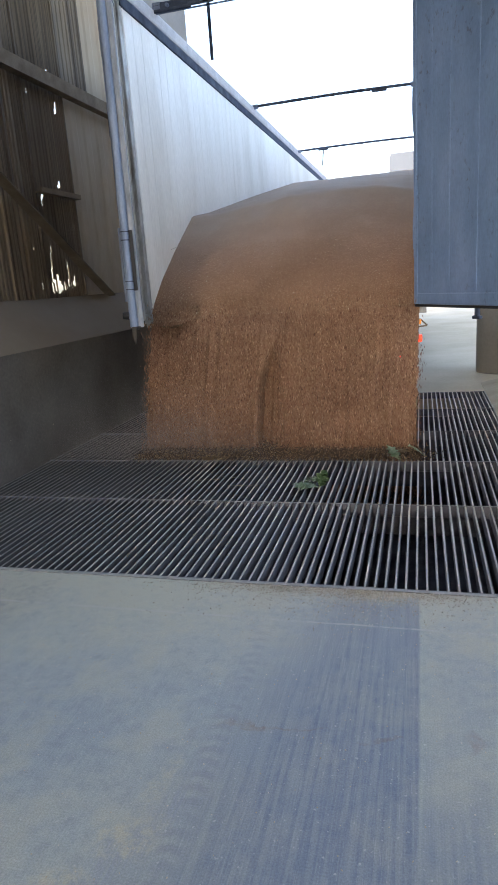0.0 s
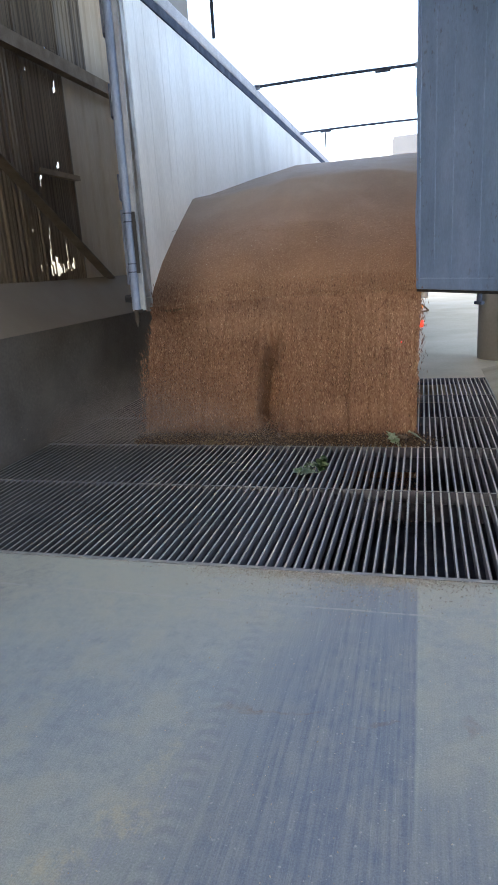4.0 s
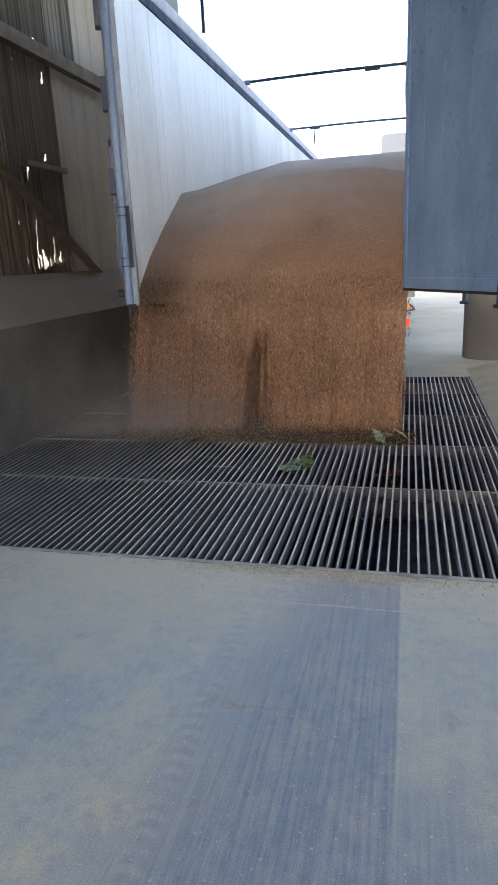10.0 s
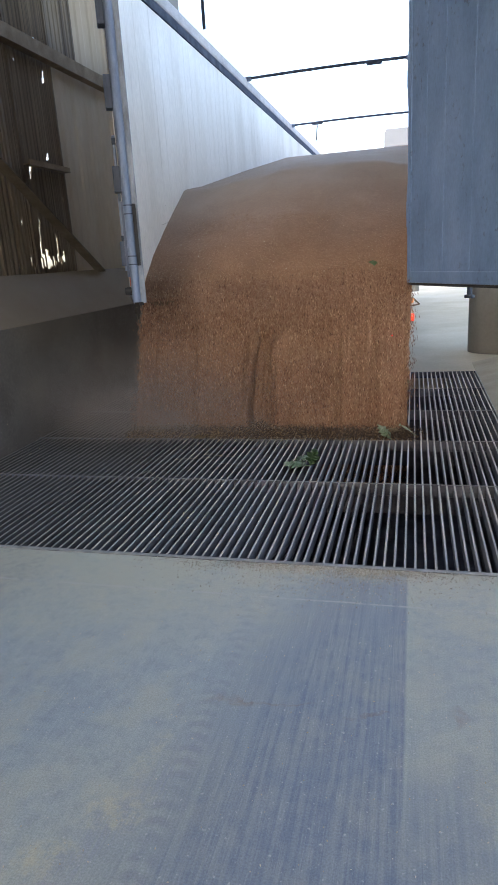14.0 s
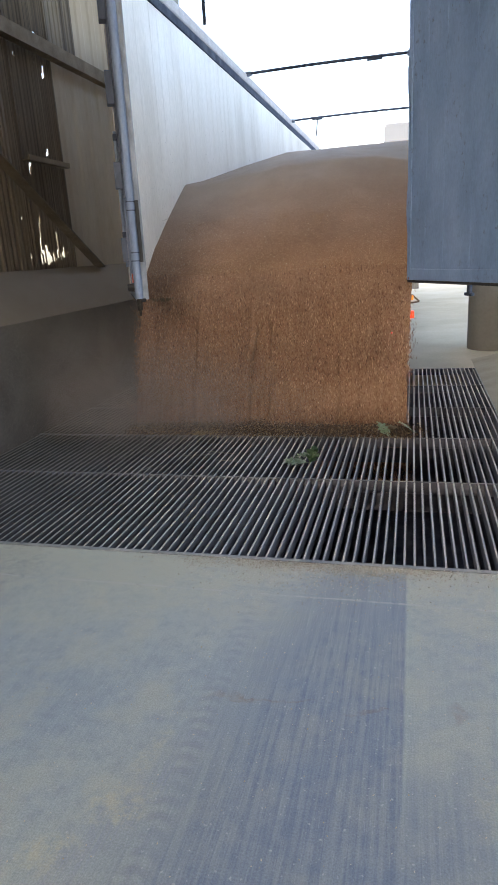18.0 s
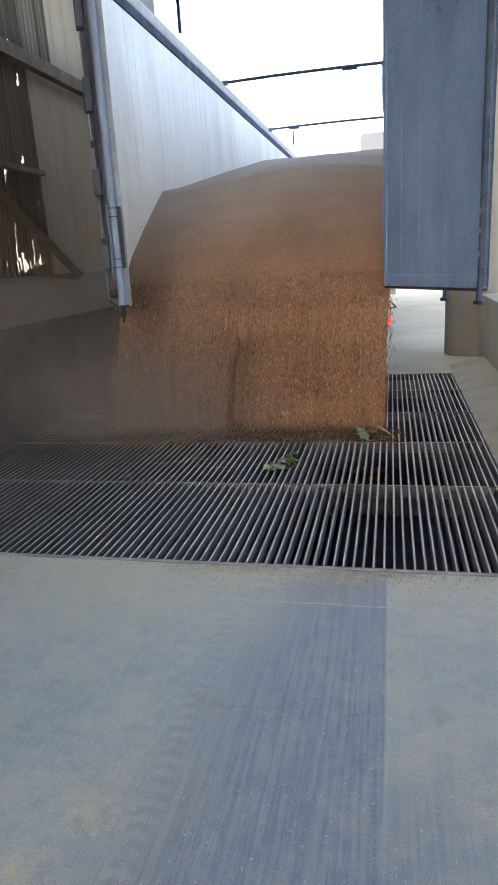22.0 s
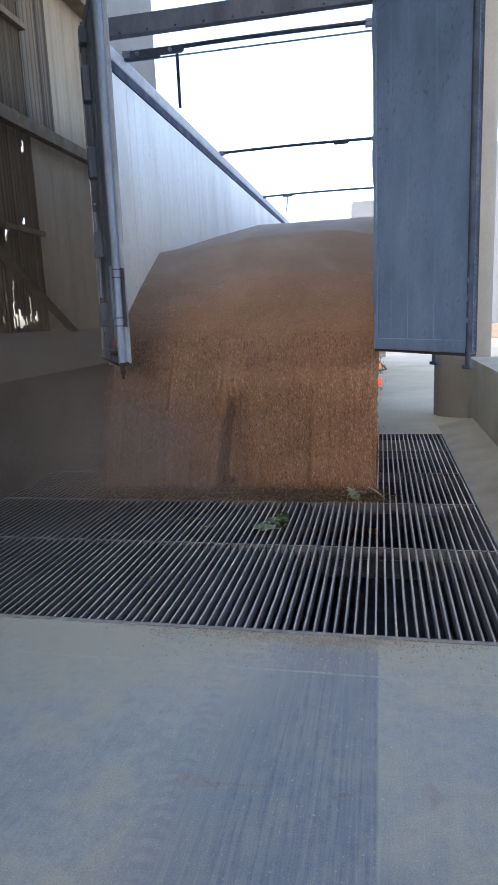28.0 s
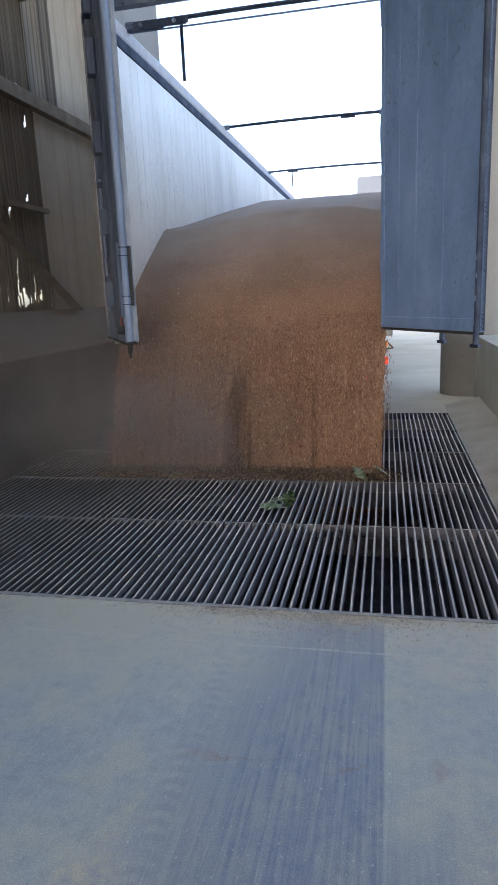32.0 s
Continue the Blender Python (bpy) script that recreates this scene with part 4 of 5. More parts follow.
def wheel(y, x):
    bm = bmesh.new()
    rod(bm, (x - 0.19, y, 0.5), (x + 0.19, y, 0.5), 0.5, 36)
    bmesh.ops.bevel(bm, geom=[e for e in bm.edges if len(e.link_faces) == 2 and e.calc_face_angle(0) > 1], offset=0.06, segments=3, affect="EDGES")
    w = hang(part("wheel", bm, M_RUBBER))
    bpy.context.view_layer.update()
    bm = bmesh.new()
    rod(bm, (x - 0.2, y, 0.5), (x + 0.2, y, 0.5), 0.29, 28)
    hang(part("rim", bm, M_GALV), w)


for y in (10.6, 11.9, 13.2):
    for x in (-2.3, -0.24):
        wheel(y, x)
    bm = bmesh.new()
    rod(bm, (-2.2, y, 0.5), (-0.3, y, 0.5), 0.06, 12)
    hang(part("axle", bm, M_NAVY))
for x in (-2.0, -0.6):
    tbox("landing_leg", M_NAVY, x - 0.07, x + 0.07, 17.3, 17.44, 0.0, 0.75, bevel=0.01)

# ---- the grain ----
PY = (5.70, 5.74, 5.78, 5.86, 6.13, 6.53, 6.87, 7.20, 7.27, 7.87, 8.6, 10.17, 13.7, 18.0, 19.1)
PZ = (1.06, 1.125, 1.18, 1.285, 1.50, 1.763, 1.974, 2.168, 2.19, 2.274, 2.405, 2.69, 3.30, 3.80, 3.85)
XC, HW = (TL + TR) / 2, (TR - TL) / 2 - 0.001


def heap_z(x, y):
    u = (x - XC) / HW
    z = float(np.interp(y, PY, PZ))
    dome = float(np.interp(y, (5.7, 6.2, 7.0, 8.5, 11, 14, 17, 19), (0.0, 0.04, 0.11, 0.14, 0.085, 0.0, -0.05, -0.07)))
    lump = 0.045 * noise.noise((x * 1.1, y * 0.8, 0.3)) + 0.03 * noise.noise((x * 0.9 + 3, y * 2.6, 6.1)) + 0.02 * noise.noise((x * 3.5, y * 2.6, 1.7)) + 0.008 * noise.noise((x * 9, y * 7, 4))
    wave = math.sin(y * 8.5 + 1.1 * (x + 1.0) ** 2 + 2.2 * noise.noise((x * 0.8, y * 0.7, 9.0)))
    lump += 0.022 * wave * min(1.0, max(0.0, (y - 6.0) / 0.5)) * max(0.0, noise.noise((x * 0.7 + 4, y * 0.55, 3.3)) + 0.35)
    z -= 0.03 * math.exp(-((x + 2.3) / 0.24) ** 2) * math.exp(-((y - 5.85) / 0.22) ** 2)
    return z + dome * (1 - 0.75 * (u - 0.25) ** 2 / 1.2 - 0.25 * u * u) * (1 if u > -1 else 1) * (1 - max(0.0, -u) ** 3) + lump * min(1.0, max(0.0, y - 5.75) * 1.2) * (1 - 0.7 * min(1.0, max(0.0, (y - 7.4) / 1.2))) * (1 - min(1.0, abs(u)) ** 4)


bm = bmesh.new()
prev = None
for y in list(np.linspace(5.72, 8.0, 90)) + list(np.linspace(8.06, 19.1, 130)):
    ring = [bm.verts.new((XC + u * HW, y, heap_z(XC + u * HW, y))) for u in np.linspace(-1, 1, 71)]
    if prev:
        for i in range(70):
            bm.faces.new((prev[i], prev[i + 1], ring[i + 1], ring[i]))
    prev = ring
for f in bm.faces:
    f.smooth = True
HEAP = tagged(part("grain_heap", bm, M_HEAP), "brown grain heaped in the trailer, sliding to the tail", "grain", kind="stuff")

# the curtain behind the loose kernels, with a thin gap through which the dark shows
bm = bmesh.new()
prev = None
NX = 260
GAP_X = -1.275    # where the sheet of grain opens and closes
for s in np.linspace(0, 1, 60):
    ring = []
    for i in range(NX + 1):
        x = -2.50 + 0.05 * min(1.0, s * 2) + (2.50 - 0.05 * min(1.0, s * 2) - 0.035 * min(1.0, s * 1.6)) * i / NX
        if i in (0, 1, NX - 1, NX):
            x += 0.03 * min(1.0, s * 3) * noise.noise((s * 22, i, 8))
        y = float(np.interp(s, (0, 0.08, 0.16, 0.28, 0.45, 0.7, 1.0), (5.86, 5.80, 5.72, 5.61, 5.49, 5.33, 5.10)))
        z = float(np.interp(s, (0, 0.08, 0.16, 0.28, 0.45, 0.7, 1.0), (1.258, 1.195, 1.10, 0.95, 0.70, 0.28, -0.35))) + 0.006
        y += min(1.0, s * 2) * (0.02 * noise.noise((x * 4, s * 1.2, 9)) + 0.02 * noise.noise((x * 14, s * 1.5, 2)) + 0.014 * noise.noise((x * 37, s * 2.2, 6)))
        y += 0.09 * math.exp(-((x + 2.30) / 0.24) ** 2) * math.exp(-((z - 0.98) / 0.2) ** 2)
        for gx, gw, gd in ((-1.17, 0.012, 0.04), (-0.62, 0.018, 0.04), (-1.9, 0.02, 0.03)):
            y += gd * max(0.0, min(1.0, s * 2.2 - 0.5)) * math.exp(-((x - gx + 0.015 * math.sin(s * 5)) / gw) ** 2) * (0.75 + 0.5 * noise.noise((s * 7, gx, 5)))
        y += 0.42 * min(1.0, max(0.0, (0.95 - z) / 0.45)) ** 2 * math.exp(-((x - GAP_X + 0.03 * s + 0.025 * noise.noise((s * 6, x * 3, 2))) / (0.066 + 0.03 * noise.noise((s * 9, x * 2, 5)))) ** 4)
        ring.append(bm.verts.new((x, y, z)))
    if prev:
        for i in range(NX):
            bm.faces.new((prev[i], prev[i + 1], ring[i + 1], ring[i]))
    prev = ring
for f in bm.faces:
    f.smooth = True
tagged(part("grain_curtain", bm, M_FALL), "dense curtain of brown grain pouring off the trailer floor", "grain", kind="stuff")


# the stream in that gap: it draws back and comes forward again
bm = bmesh.new()
prev = None
for s in np.linspace(0, 1, 50):
    ring = []
    for i in range(25):
        u = i / 12 - 1
        y = float(np.interp(s, (0, 0.3, 0.6, 1.0), (5.63, 5.49, 5.34, 5.10))) + 0.035 * u * u + 0.02 * noise.noise((u * 3, s * 2, 4)) + 0.012 * noise.noise((u * 9, s * 3, 7))
        ring.append(bm.verts.new((GAP_X - 0.03 * s + 0.085 * u, y, float(np.interp(s, (0, 0.3, 0.6, 1.0), (1.0, 0.72, 0.32, -0.35))))))
    if prev:
        for i in range(24):
            bm.faces.new((prev[i], prev[i + 1], ring[i + 1], ring[i]))
    prev = ring
for f in bm.faces:
    f.smooth = True
STREAM = tagged(part("grain_stream", bm, M_FALL), "stream of brown grain within the falling sheet", "grain", kind="stuff")


def kernels(count, where, size=(0.0035, 0.0035, 0.008), seed=0, upright=1.0):
    """Many small eight-sided grains in one mesh; where(rng) gives a place."""
    rng = random.Random(seed)
    vs, fs = [], []
    for _ in range(count):
        p = Vector(where(rng))
        k = rng.uniform(0.65, 1.4)
        q = Euler((rng.gauss(0, 1 - upright * 0.8), rng.gauss(0, 1 - upright * 0.8), rng.uniform(0, 6.3))).to_matrix()
        n = len(vs)
        for c in ((1, 0, 0), (0, 1, 0), (-1, 0, 0), (0, -1, 0), (0, 0, 1), (0, 0, -1)):
            vs.append(p + q @ Vector((c[0] * size[0] * k, c[1] * size[1] * k, c[2] * size[2] * k)))
        for a, b in ((0, 1), (1, 2), (2, 3), (3, 0)):
            fs += [(n + a, n + b, n + 4), (n + b, n + a, n + 5)]
    me = bpy.data.meshes.new("kernels")
    me.from_pydata(vs, [], fs)
    return me


def loose(name, me, material, label, category="grain"):
    me.materials.append(material)
    return tagged(new(name, me), label, category, kind="stuff")


def in_band(rng):
    while True:
        x = rng.uniform(-1.215, 1.235) + rng.gauss(0, 0.008)
        if rng.random() < 0.007:
            x = 1.24 + abs(rng.gauss(0, 0.022))
        z = rng.gauss(0, 0.14)
        if abs(z) < 0.23 and noise.noise((x * 5, 3, 1)) > -0.35 - rng.random() * 0.5 and not (abs(x + 0.03) < 0.07 and rng.random() < 0.6):
            return (x, rng.gauss(0, 0.026), z + 0.05 * noise.noise((x * 2.3, 5, 2)))


BANDS = []
for k in range(3):
    me = kernels(5200, in_band, (0.0025, 0.0025, 0.0145), 20 + k, 0.97)
    me.materials.append(M_KERNEL)
    for j in range(4):
        o = tagged(new("falling_grain", me), "loose brown kernels falling in a sheet", "grain", "falling sheets of grain", kind="stuff")
        BANDS.append(o)


# patches of kernels that slide down the face of the heap
def in_patch(rng):
    x = rng.uniform(-1.2, 1.2)
    return (x, rng.gauss(0, 0.09), 0.0005 + abs(rng.gauss(0, 0.0015)) - 0.09 * (x / 1.23) ** 2)


SLIDES = []
for k in range(6):
    SLIDES.append(loose("sliding_grain", kernels(1500, in_patch, (0.003, 0.0045, 0.003), 50 + k, 0.0), M_SKIN, "kernels sliding down the face of the heap"))


# kernels that bounce on the bars, and those lying about
def on_bars(rng):
    x = rng.uniform(-1.12, 1.26) if rng.random() < 0.985 else 1.24 + abs(rng.gauss(0, 0.09))
    if rng.random() < 0.07:
        return (rng.gauss(-0.03, 0.05), rng.uniform(0.05, 0.6), abs(rng.gauss(0, 0.02)))
    return (x, rng.uniform(-0.2, 0.1), abs(rng.gauss(0, 0.02)))


HOPS = []
for k in range(3):
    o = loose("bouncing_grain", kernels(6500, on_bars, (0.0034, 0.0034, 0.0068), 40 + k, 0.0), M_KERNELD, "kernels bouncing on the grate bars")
    HOPS.append(o)


def on_heap(rng):
    while True:
        x, y = rng.uniform(TL + 0.02, TR - 0.02), 5.74 + 0.75 * rng.random() ** 2.2
        if rng.random() < 0.9:
            return (x, y, heap_z(x, y) + 0.002)


def on_lip(rng):
    x, y = rng.uniform(TL + 0.03, TR - 0.02), 5.735 + abs(rng.gauss(0, 0.13))
    return (x, y, heap_z(x, y) + 0.001)


ON_HEAP = [HEAP]
ON_HEAP.append(loose("surface_grain", kernels(7000, on_lip, (0.0026, 0.0026, 0.008), 62, 0.8), M_SKIN, "single kernels starting to slide over the lip"))
ON_HEAP.append(loose("surface_grain", kernels(5000, on_heap, (0.0035, 0.0035, 0.005), 60, 0.0), M_SKIN, "single kernels on the face of the heap"))
ON_HEAP.append(loose("chaff", kernels(170, on_heap, (0.005, 0.002, 0.007), 61, 0.0), M_CHAFF, "pale chaff on the face of the heap", "chaff"))


def by_grate(rng):
    y = G0 - 0.03 - abs(rng.gauss(0, 0.045 if rng.random() < 0.7 else 0.16))
    return (rng.gauss(-0.35, 0.38), y, 0.003)


loose("spilt_grain", kernels(3200, by_grate, (0.0026, 0.0022, 0.004), 70, 0.0), M_HUSK, "spilt kernels and husks by the edge of the grate")


def on_floor(rng):
    return (rng.uniform(-1.6, 0.9), rng.uniform(0.7, 2.7), 0.0025)


loose("spilt_grain", kernels(560, on_floor, (0.0018, 0.0015, 0.003), 71, 0.0), M_CHAFF, "scattered kernels and husks on the concrete")


def on_rows(rng):
    k = rng.randrange(83)
    return (GX1 - 0.018 - k * 0.0473 + rng.uniform(-0.004, 0.004), rng.uniform(G0, 5.6), 0.002)


loose("spilt_grain", kernels(420, on_rows, (0.003, 0.002, 0.004), 72, 0.0), M_CHAFF, "husks lying on the grate bars")


# leaves and straws on the grate
def leaf(name, at, size, turn, material, label, seed, curl=0.25, lobes=5):
    rng = random.Random(seed)
    bm = bmesh.new()
    n = 22
    mid = [bm.verts.new((0, size * (i / n - 0.5), size * (0.05 + curl * 0.4 * math.sin(i / n * 3.1)))) for i in range(n + 1)]
    for s in (-1, 1):
        out = []
        lift = rng.uniform(-0.1, 0.5)
        for i in range(n + 1):
            u = i / n
            lobe = abs(math.sin(u * lobes * math.pi + 0.25 * s))
            w = size * 0.5 * math.sin(min(1, u * 1.1 + 0.04) * math.pi) ** 0.6 * (0.28 + 0.72 * lobe ** 0.7) * rng.uniform(0.85, 1.12)
            out.append(bm.verts.new((s * w, size * (u - 0.5) + size * 0.1 * (lobe - 0.4), size * (0.05 + curl * (lift * lobe + rng.uniform(-0.06, 0.16))))))
        for i in range(n):
            v = (mid[i], mid[i + 1], out[i + 1], out[i])
            bm.faces.new(v if s > 0 else v[::-1])
    r = bmesh.ops.solidify(bm, geom=list(bm.faces), thickness=0.0012)
    lf = base(name, at[0], at[1], at[2], label, "leaf")
    lf.rotation_euler = (0, 0, radians(turn))
    part("blade", bm, material, lf)
    bm = bmesh.new()
    rod(bm, (0, -size * 0.75, 0.012), (0, -size * 0.45, size * 0.06), 0.0025, 6)
    part("stalk", bm, material, lf)
    return lf


leaf("leaf", (-0.80, 4.19, 0.002), 0.17, 75, M_LEAF, "green lobed leaf lying on the grate bars", 1, 0.3)
leaf("leaf", (-0.74, 4.27, 0.012), 0.14, 120, M_LEAF, "green lobed leaf lying on the grate bars", 2, 0.35)
stander = leaf("leaf", (-0.66, 4.22, 0.065), 0.125, 0, M_LEAFK, "dark green leaf standing up from the grate bars", 3, 0.5, 3)
stander.rotation_euler = (radians(68), radians(12), radians(-20))
tipped = leaf("leaf", (-0.215, 4.90, 0.05), 0.16, 60, M_LEAF, "green leaf tipped up at the foot of the falling grain", 4, 0.5)
tipped.rotation_euler[0] = radians(38)
leaf("leaf", (-0.16, 4.95, 0.035), 0.13, 110, M_LEAFD, "yellowed leaf among the falling grain", 5, 0.4)
tipped = leaf("leaf", (-0.05, 4.96, 0.05), 0.13, 95, M_LEAF, "green leaf tipped up at the foot of the falling grain", 6, 0.4)
tipped.rotation_euler[0] = radians(32)
leaf("leaf", (-1.72, 4.86, 0.004), 0.16, 85, M_LEAFD, "dry brown leaf on the grate bars", 7, 0.25)
leaf("leaf", (-1.62, 4.88, 0.004), 0.11, 100, M_LEAFD, "dry brown leaf on the grate bars", 8, 0.25)


def straw(a, b, label):
    bm = bmesh.new()
    rod(bm, a, b, 0.0016, 6)
    return tagged(part("straw", bm, M_STRAW), label, "straw")


straw((-2.492, 6.45, 1.80), (-2.45, 6.68, 1.85), "pale straw caught between side and grain")
straw((-1.72, 4.26, 0.008), (-1.45, 4.31, 0.012), "pale dry straw across the grate bars")
straw((-1.52, 4.40, 0.008), (-1.27, 4.34, 0.01), "pale dry straw across the grate bars")
straw((-1.36, 4.19, 0.006), (-1.13, 4.18, 0.008), "pale dry straw across the grate bars")
straw((-1.86, 3.90, 0.006), (-1.78, 3.98, 0.03), "short dry twig on the grate")
straw((-1.82, 3.99, 0.006), (-1.74, 3.9, 0.01), "short dry twig on the grate")


# fine dust hanging beside the falling grain
def puff(rng):
    """Densest in the middle, thinning out in wisps."""
    while True:
        x, y, z = rng.gauss(0, 0.42), rng.gauss(0, 0.16), rng.gauss(0, 0.30)
        if noise.noise((x * 2.6, y * 3, z * 3.4)) + 0.5 * noise.noise((x * 7, y * 7, z * 8)) > rng.uniform(-0.75, 0.35):
            return (x, y, z)


def specks(count, where, r, seed):
    rng = random.Random(seed)
    vs, fs = [], []
    for _ in range(count):
        p = Vector(where(rng))
        n = len(vs)
        for _ in range(3):
            vs.append((p[0] + rng.uniform(-r, r), p[1] + rng.uniform(-r, r) * 0.5, p[2] + rng.uniform(-r, r)))
        fs.append((n, n + 1, n + 2))
    me = bpy.data.meshes.new("specks")
    me.from_pydata(vs, [], fs)
    return me


dust_me = specks(230000, puff, 0.0017, 80)
dust_me.materials.append(M_DUST)
DUST = [tagged(new("dust_cloud", dust_me), "thin grey-brown grain dust hanging in the air", "dust", "dust round the falling grain", kind="stuff") for _ in range(6)]

# a wider, thinner cloud that rises before the plinth
def haze_bank(rng):
    while True:
        x, y, z = rng.gauss(0, 0.62), rng.gauss(0, 0.22), rng.gauss(0, 0.55)
        if noise.noise((x * 1.6, y * 2, z * 1.8)) + 0.5 * noise.noise((x * 5, y * 5, z * 5)) > rng.uniform(-0.9, 0.3):
            return (x, y, z)


bank_me = specks(240000, haze_bank, 0.0018, 81)
bank_me.materials.append(M_DUST)
BANK = [tagged(new("dust_cloud", bank_me), "broad thin bank of grain dust before the plinth", "dust", "dust round the falling grain", kind="stuff") for _ in range(2)]

# a thin low veil of dust over the bars before the falling grain
def low_veil(rng):
    return (rng.gauss(0, 0.75), rng.gauss(0, 0.38), abs(rng.gauss(0, 0.07)))


veil_me = specks(60000, low_veil, 0.0017, 85)
veil_me.materials.append(M_DUST)
VEIL = tagged(new("dust_veil", veil_me), "thin veil of grain dust low over the grate", "dust", kind="stuff")

# single husks drifting in the air over the grate
def drift(rng):
    return (rng.uniform(-1.3, 1.1), rng.uniform(-0.9, 0.7), rng.gauss(0, 0.22))


HUSKS = [loose("drifting_husks", kernels(45, drift, (0.0028, 0.0016, 0.0034), 90 + k, 0.0), M_CHAFF, "single pale husks drifting over the grate", "chaff") for k in range(3)]

# a stray leaf that rides down the heap
rider = leaf("leaf", (-0.3, 8.2, 2.3), 0.075, 40, M_DARK, "dark leaf riding down on the grain", 9, 0.4)


green_rider = leaf("leaf", (-0.2, 7.3, 2.0), 0.085, 15, M_LEAFK, "small green leaf riding down on the grain", 10, 0.4)


# ---- distance ----
def building(name, x0, x1, y0, y1, h, label, wins=0):
    b = base(name, (x0 + x1) / 2, y0, 0, label, "building")
    q = boxed("wall", M_FACADE, None, x0, x1, y0, y1, -0.2, h, bevel=0)
    q = hang(q, b)
    hang(boxed("roof", M_FACADE, None, x0 + 0.1, x1 - 0.1, y0 + 0.1, y1 - 0.1, h + 0.002, h + 0.2, bevel=0.02), b)
    for k in range(wins):
        x = x0 + (k + 0.6) * (x1 - x0) / (wins + 0.2)
        hang(boxed("window", M_GLASS, None, x, x + 1.4, y0 - 0.06, y0 - 0.01, h * 0.55, h * 0.55 + 1.2, bevel=0.01), b)
    return b


building("warehouse", -2.55, 7.5, 60, 75, 10.9, "pale far warehouse behind the yard")
building("warehouse", 9.0, 34, 62, 80, 15.3, "pale far hall beside the yard")


# ---- what moves ----
WEAR = ((0, 0.0, 0.0), (6, 0.0, 0.0), (13, 0.02, 0.01), (19, 0.055, 0.03), (25, 0.07, 0.045), (32, 0.09, 0.05))


def worn_back(t, k=1):
    return float(np.interp(t, [r[0] for r in WEAR], [r[k] for r in WEAR]))


def motions():
    # the door swings slowly towards its post
    walk(dl, [(t, pose(-2.583, 5.739, 0, -0.5, 0, a)) for t, a in
              ((0, -69.3), (3, -68.5), (7, -67.3), (13, -65.0), (19, -63.6), (23, -61.4), (25, -60.6), (28, -59.8), (31, -59.3), (32, -59.2))])
    # sheets of kernels: out of the heap, over the lip, down through the bars, back below and inside
    period = 0.9
    steps = ((0.0, 5.98, 1.06), (0.14, 5.80, 1.04), (0.24, 5.63, 0.93), (0.34, 5.48, 0.70), (0.44, 5.355, 0.38), (0.54, 5.20, -0.03), (0.62, 5.05, -0.50), (0.72, 6.20, -0.60), (0.82, 6.30, 0.60))
    n = len(BANDS)
    for k, o in enumerate(BANDS):
        rows = []
        t = -period * (k * 5 % n) / n - period
        while t < 32.0 + period:
            for dt, y, z in steps:
                rows.append((t + dt * period / 0.9, y, z))
            t += period
        xs = XC + 0.012 * ((k * 7) % 5 - 2)
        first = [r for r in rows if r[0] <= 0][-1]
        after = [r for r in rows if r[0] > 0]
        f = -first[0] / (after[0][0] - first[0])
        start = (0.0, first[1] + f * (after[0][1] - first[1]), first[2] + f * (after[0][2] - first[2]))
        keep = [start] + [r for r in after if 0.03 < r[0] < 31.97]
        last = [r for r in after if r[0] >= 31.97][0]
        f = (32.0 - keep[-1][0]) / (last[0] - keep[-1][0])
        end = (keep[-1][1] + f * (last[1] - keep[-1][1]), keep[-1][2] + f * (last[2] - keep[-1][2]))
        walk(o, [(a, pose(xs, y, z)) for a, y, z in keep] + [(32.0, pose(xs, *end))])
    # the face of the heap wears back as the trailer empties
    for o in ON_HEAP:
        walk(o, [(t, pose(0, d, u)) for t, d, u in WEAR])
    # the stream opens and closes the dark gap
    walk(STREAM, [(t, pose(0, 0.36 * a, 0)) for t, a in
                  ((0, 0.35), (0.6, 0.6), (1, 1), (1.6, 0.9), (2.2, 0.5), (3, 1), (3.5, 1), (4.5, 0.6), (5.5, 0.35), (7, 0.3), (8, 0.15), (8.6, 0.6), (9.2, 0.6), (10, 1), (10.6, 0.7),
                   (11.2, 0.4), (11.8, 0), (13, 0), (14, 0.3), (14.6, 0.8), (16.5, 0.7), (17.2, 0.15), (18, 0.1), (19.4, 0.25), (20.4, 0.6), (21.4, 0.7), (22.2, 0.3), (24, 0.2),
                   (25, 0.55), (25.6, 0.4), (27.5, 0.6), (28.2, 0.8), (29, 0.8), (30, 0.7), (30.6, 0.9), (31.2, 1), (32, 1))])
    # patches slide down the face, dip under at the lip and rise again at the top
    for k, o in enumerate(SLIDES):
        rows = []
        for i in range(0, 321):
            t = i * 0.1
            ph = (t / 1.1 + k / len(SLIDES)) % 1.0
            y = 6.5 - 0.75 * ph if ph < 0.9 else 5.825 + 0.675 * (ph - 0.9) / 0.1
            dip = 0.0 if 0.06 < ph < 0.86 else -0.16
            slope = (heap_z(XC, y + 0.1) - heap_z(XC, y - 0.1)) / 0.2
            rows.append((t, pose(XC, y + worn_back(t), heap_z(XC, y) + worn_back(t, 2) + dip, math.degrees(math.atan(slope)))))
        walk(o, rows)
    # kernels hopping on the bars
    for k, o in enumerate(HOPS):
        rows = []
        for i in range(0, 161):
            t = i * 0.2
            ph = (i + k * 0.7) * 2.4
            rows.append((t, pose(XC + 0.01 * math.sin(ph * 1.7), 5.05 - 0.015 * k + 0.012 * math.sin(ph), 0.004 + 0.012 * math.sin(ph * 1.3 + k))))
        walk(o, rows)
    # dust drifts towards the plinth and thickens with time
    for k, o in enumerate(DUST):
        rows = []
        for i in range(17):
            t = i * 2.0
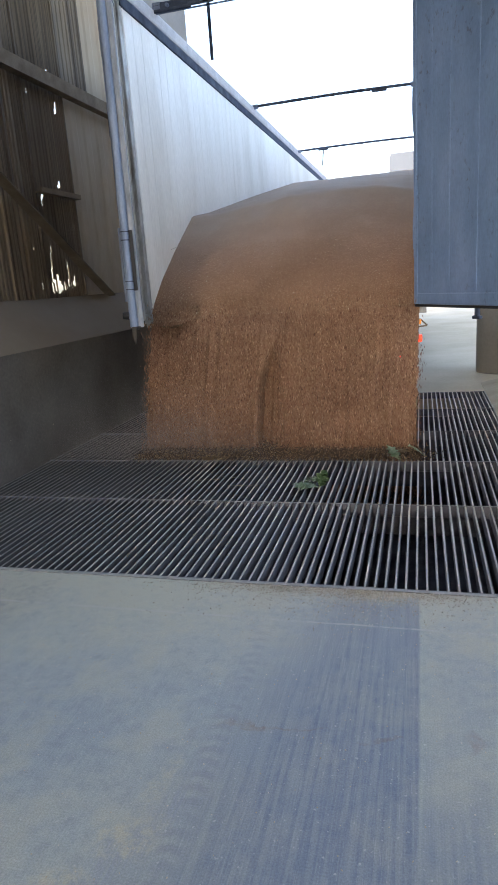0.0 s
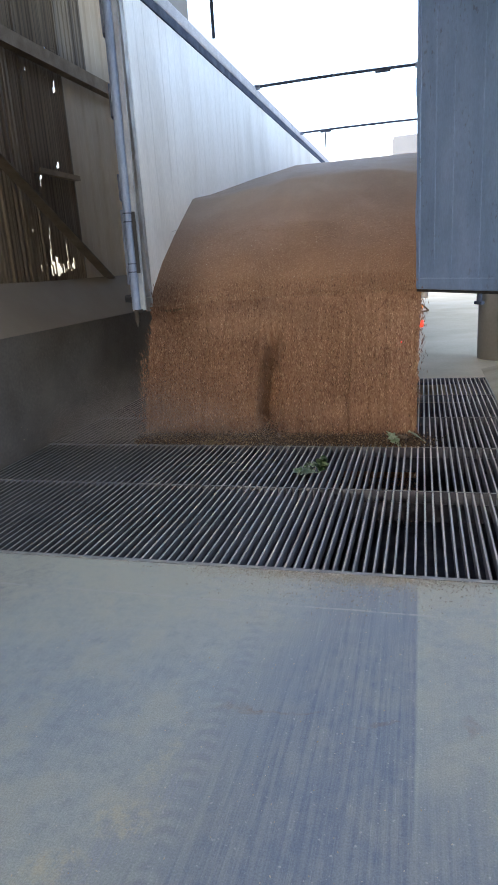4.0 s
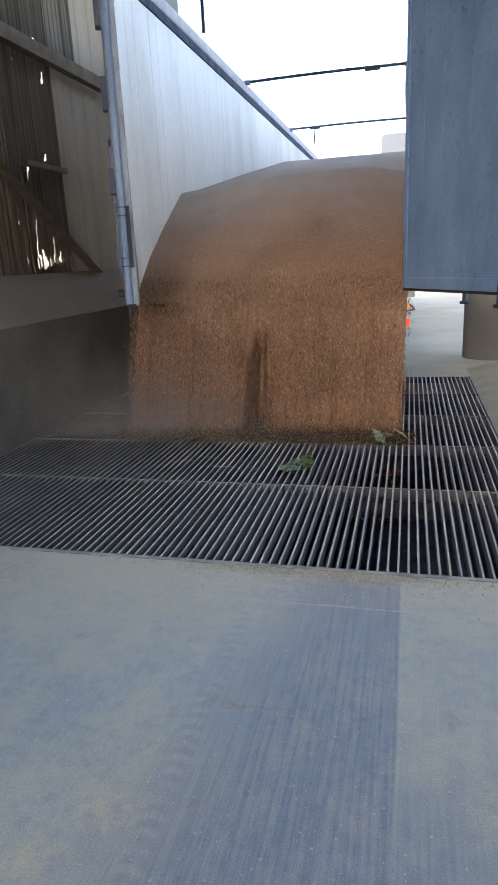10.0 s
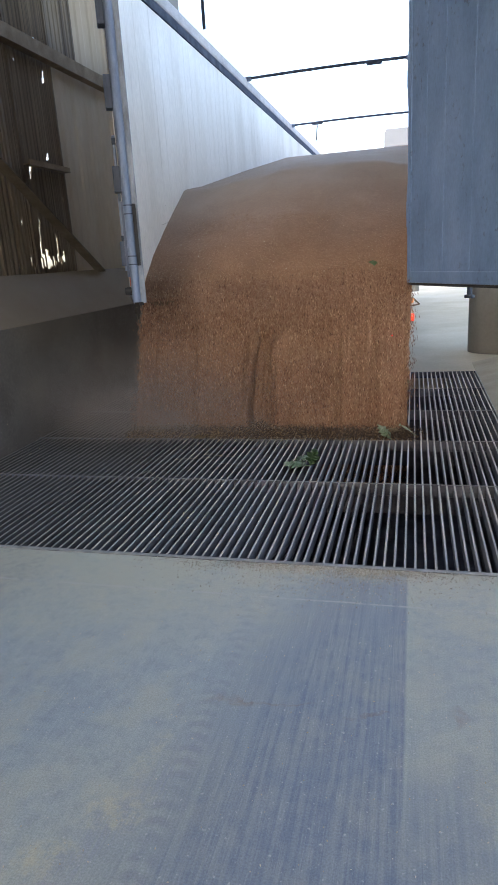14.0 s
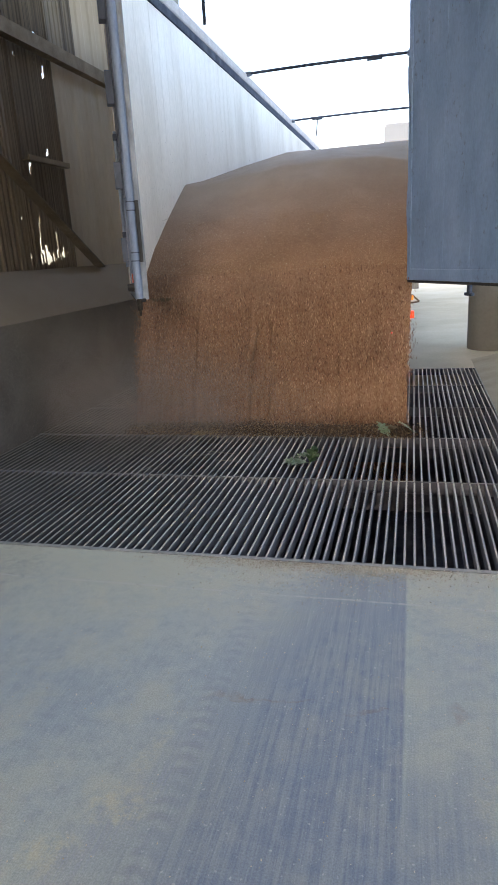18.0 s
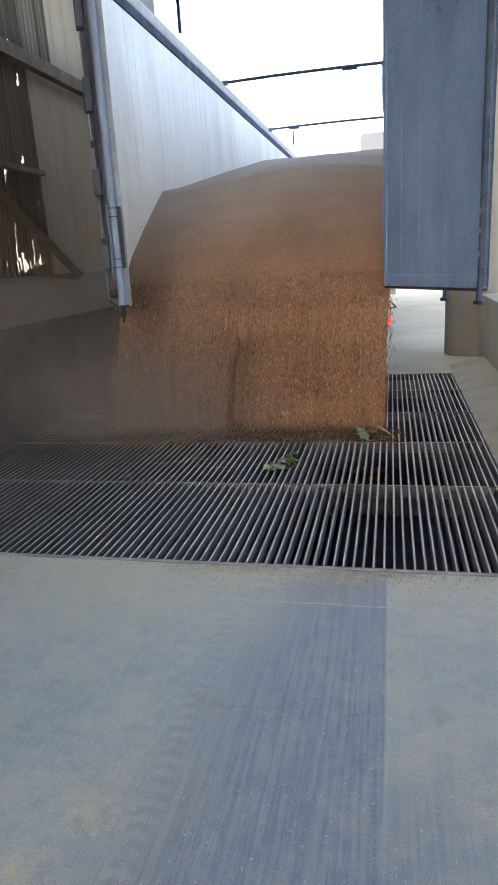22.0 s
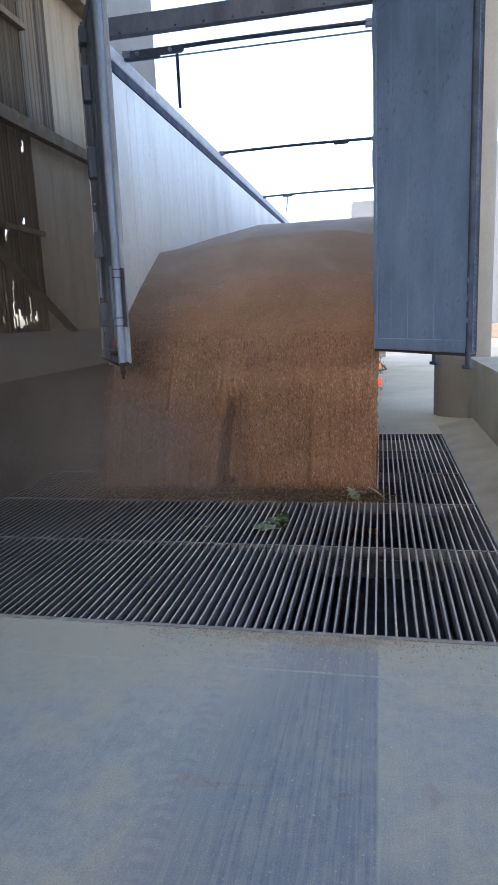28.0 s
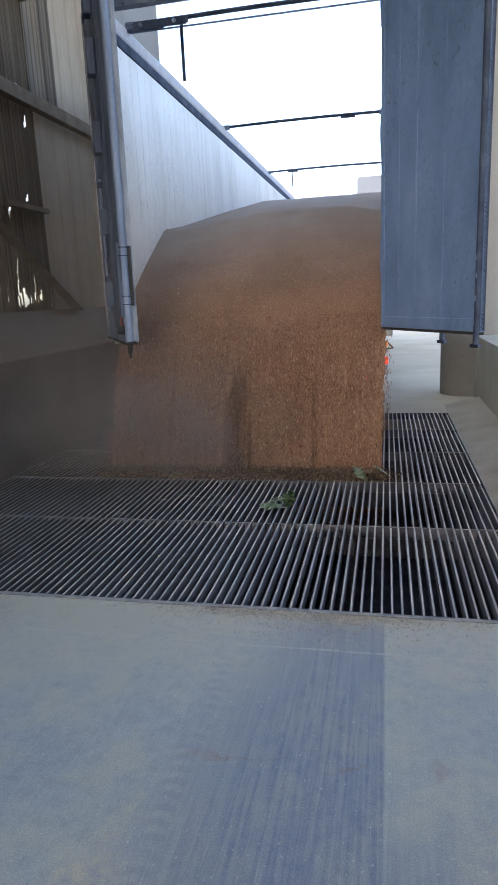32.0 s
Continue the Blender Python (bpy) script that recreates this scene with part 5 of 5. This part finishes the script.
            s = t / 32
            x0, z0, z1 = ((-2.75, -0.15, 0.26), (-2.35, -0.2, 0.40), (-2.1, -0.25, 0.34), (-1.7, -0.3, 0.30), (-2.45, -0.5, 0.75), (-1.95, -0.6, 0.55))[k]
            rows.append((t, pose(x0 + 0.14 * s + 0.16 * math.sin(0.5 * t + k * 2.1), 4.95 + 0.04 * (k % 3), z0 + (z1 - z0) * s + 0.08 * math.sin(0.37 * t + k), 0, 0, 8 * math.sin(0.3 * t + k))))
        walk(o, rows)
    for k, o in enumerate(BANK):
        walk(o, [(i * 2.0, pose(-2.75 + 0.2 * k + 0.12 * math.sin(i * 0.7 + k * 2), 4.75 + 0.15 * k, -1.3 + (2.2 + 0.5 * k) * min(1.0, i / 13) + 0.08 * math.sin(i * 0.5 + k), 0, 0, 6 * math.sin(i * 0.6 + k))) for i in range(17)])
    walk(VEIL, [(i * 2.0, pose(-1.7 + 0.1 * math.sin(i * 0.8), 4.62 + 0.06 * math.sin(i * 0.6), -0.22 + 0.23 * min(1.0, i / 10) + 0.02 * math.sin(i * 0.9))) for i in range(17)])
    # husks drift and sink
    for k, o in enumerate(HUSKS):
        walk(o, [(i * 0.8, pose(-1.9 + 0.25 * k + 0.2 * math.sin(i * 0.9 + k * 2), 4.4 + 0.15 * math.sin(i * 0.7 + k), 0.12 + 0.12 * math.sin(i * 0.55 + k * 1.7), 0, 0, 12 * math.sin(i * 0.5 + k))) for i in range(41)])
    # the stray leaf rides down the face, drops over the lip and ends in the pit
    path = []
    for t, x, y, up in ((0.0, -0.16, 6.85, -0.2), (23.5, -0.16, 6.85, -0.2), (23.9, -0.16, 6.68, 0.0), (24.2, -0.16, 6.57, 0.006), (24.8, -0.2, 6.21, 0.006), (25.0, -0.25, 6.04, 0.008), (25.4, -0.27, 5.83, 0.01)):
        path.append((t, x, y, heap_z(x, y - worn_back(t)) + worn_back(t, 2) + up))
    path += [(25.6, -0.28, 5.60, 0.95), (25.8, -0.28, 5.36, 0.4), (26.0, -0.28, 5.22, -0.5), (26.2, -0.28, 5.2, -1.75), (32.0, -0.28, 5.2, -1.75)]
    walk(rider, [(t, pose(x, y, z, 0, 0, 40)) for t, x, y, z in path])
    # so does the green one, earlier
    path = [(0.0, -0.215, 7.3, 1.95), (12.3, -0.215, 7.3, 1.95)]
    for t, x, y in ((12.5, -0.218, 7.12), (12.7, -0.235, 6.96), (13.0, -0.263, 6.737), (13.3, -0.284, 6.496), (13.6, -0.315, 6.25), (13.9, -0.333, 5.97), (14.1, -0.354, 5.825)):
        path.append((t, x, y, heap_z(x, y - worn_back(t)) + worn_back(t, 2) + 0.008))
    path += [(14.2, -0.36, 5.72, 1.125), (14.3, -0.345, 5.62, 0.99), (14.4, -0.338, 5.50, 0.79), (14.5, -0.326, 5.36, 0.52), (14.7, -0.32, 5.12, -0.2), (15.0, -0.32, 5.05, -1.75), (32.0, -0.32, 5.05, -1.75)]
    walk(green_rider, [(t, pose(x, y, z, 30, 0, 15)) for t, x, y, z in path])


motions()
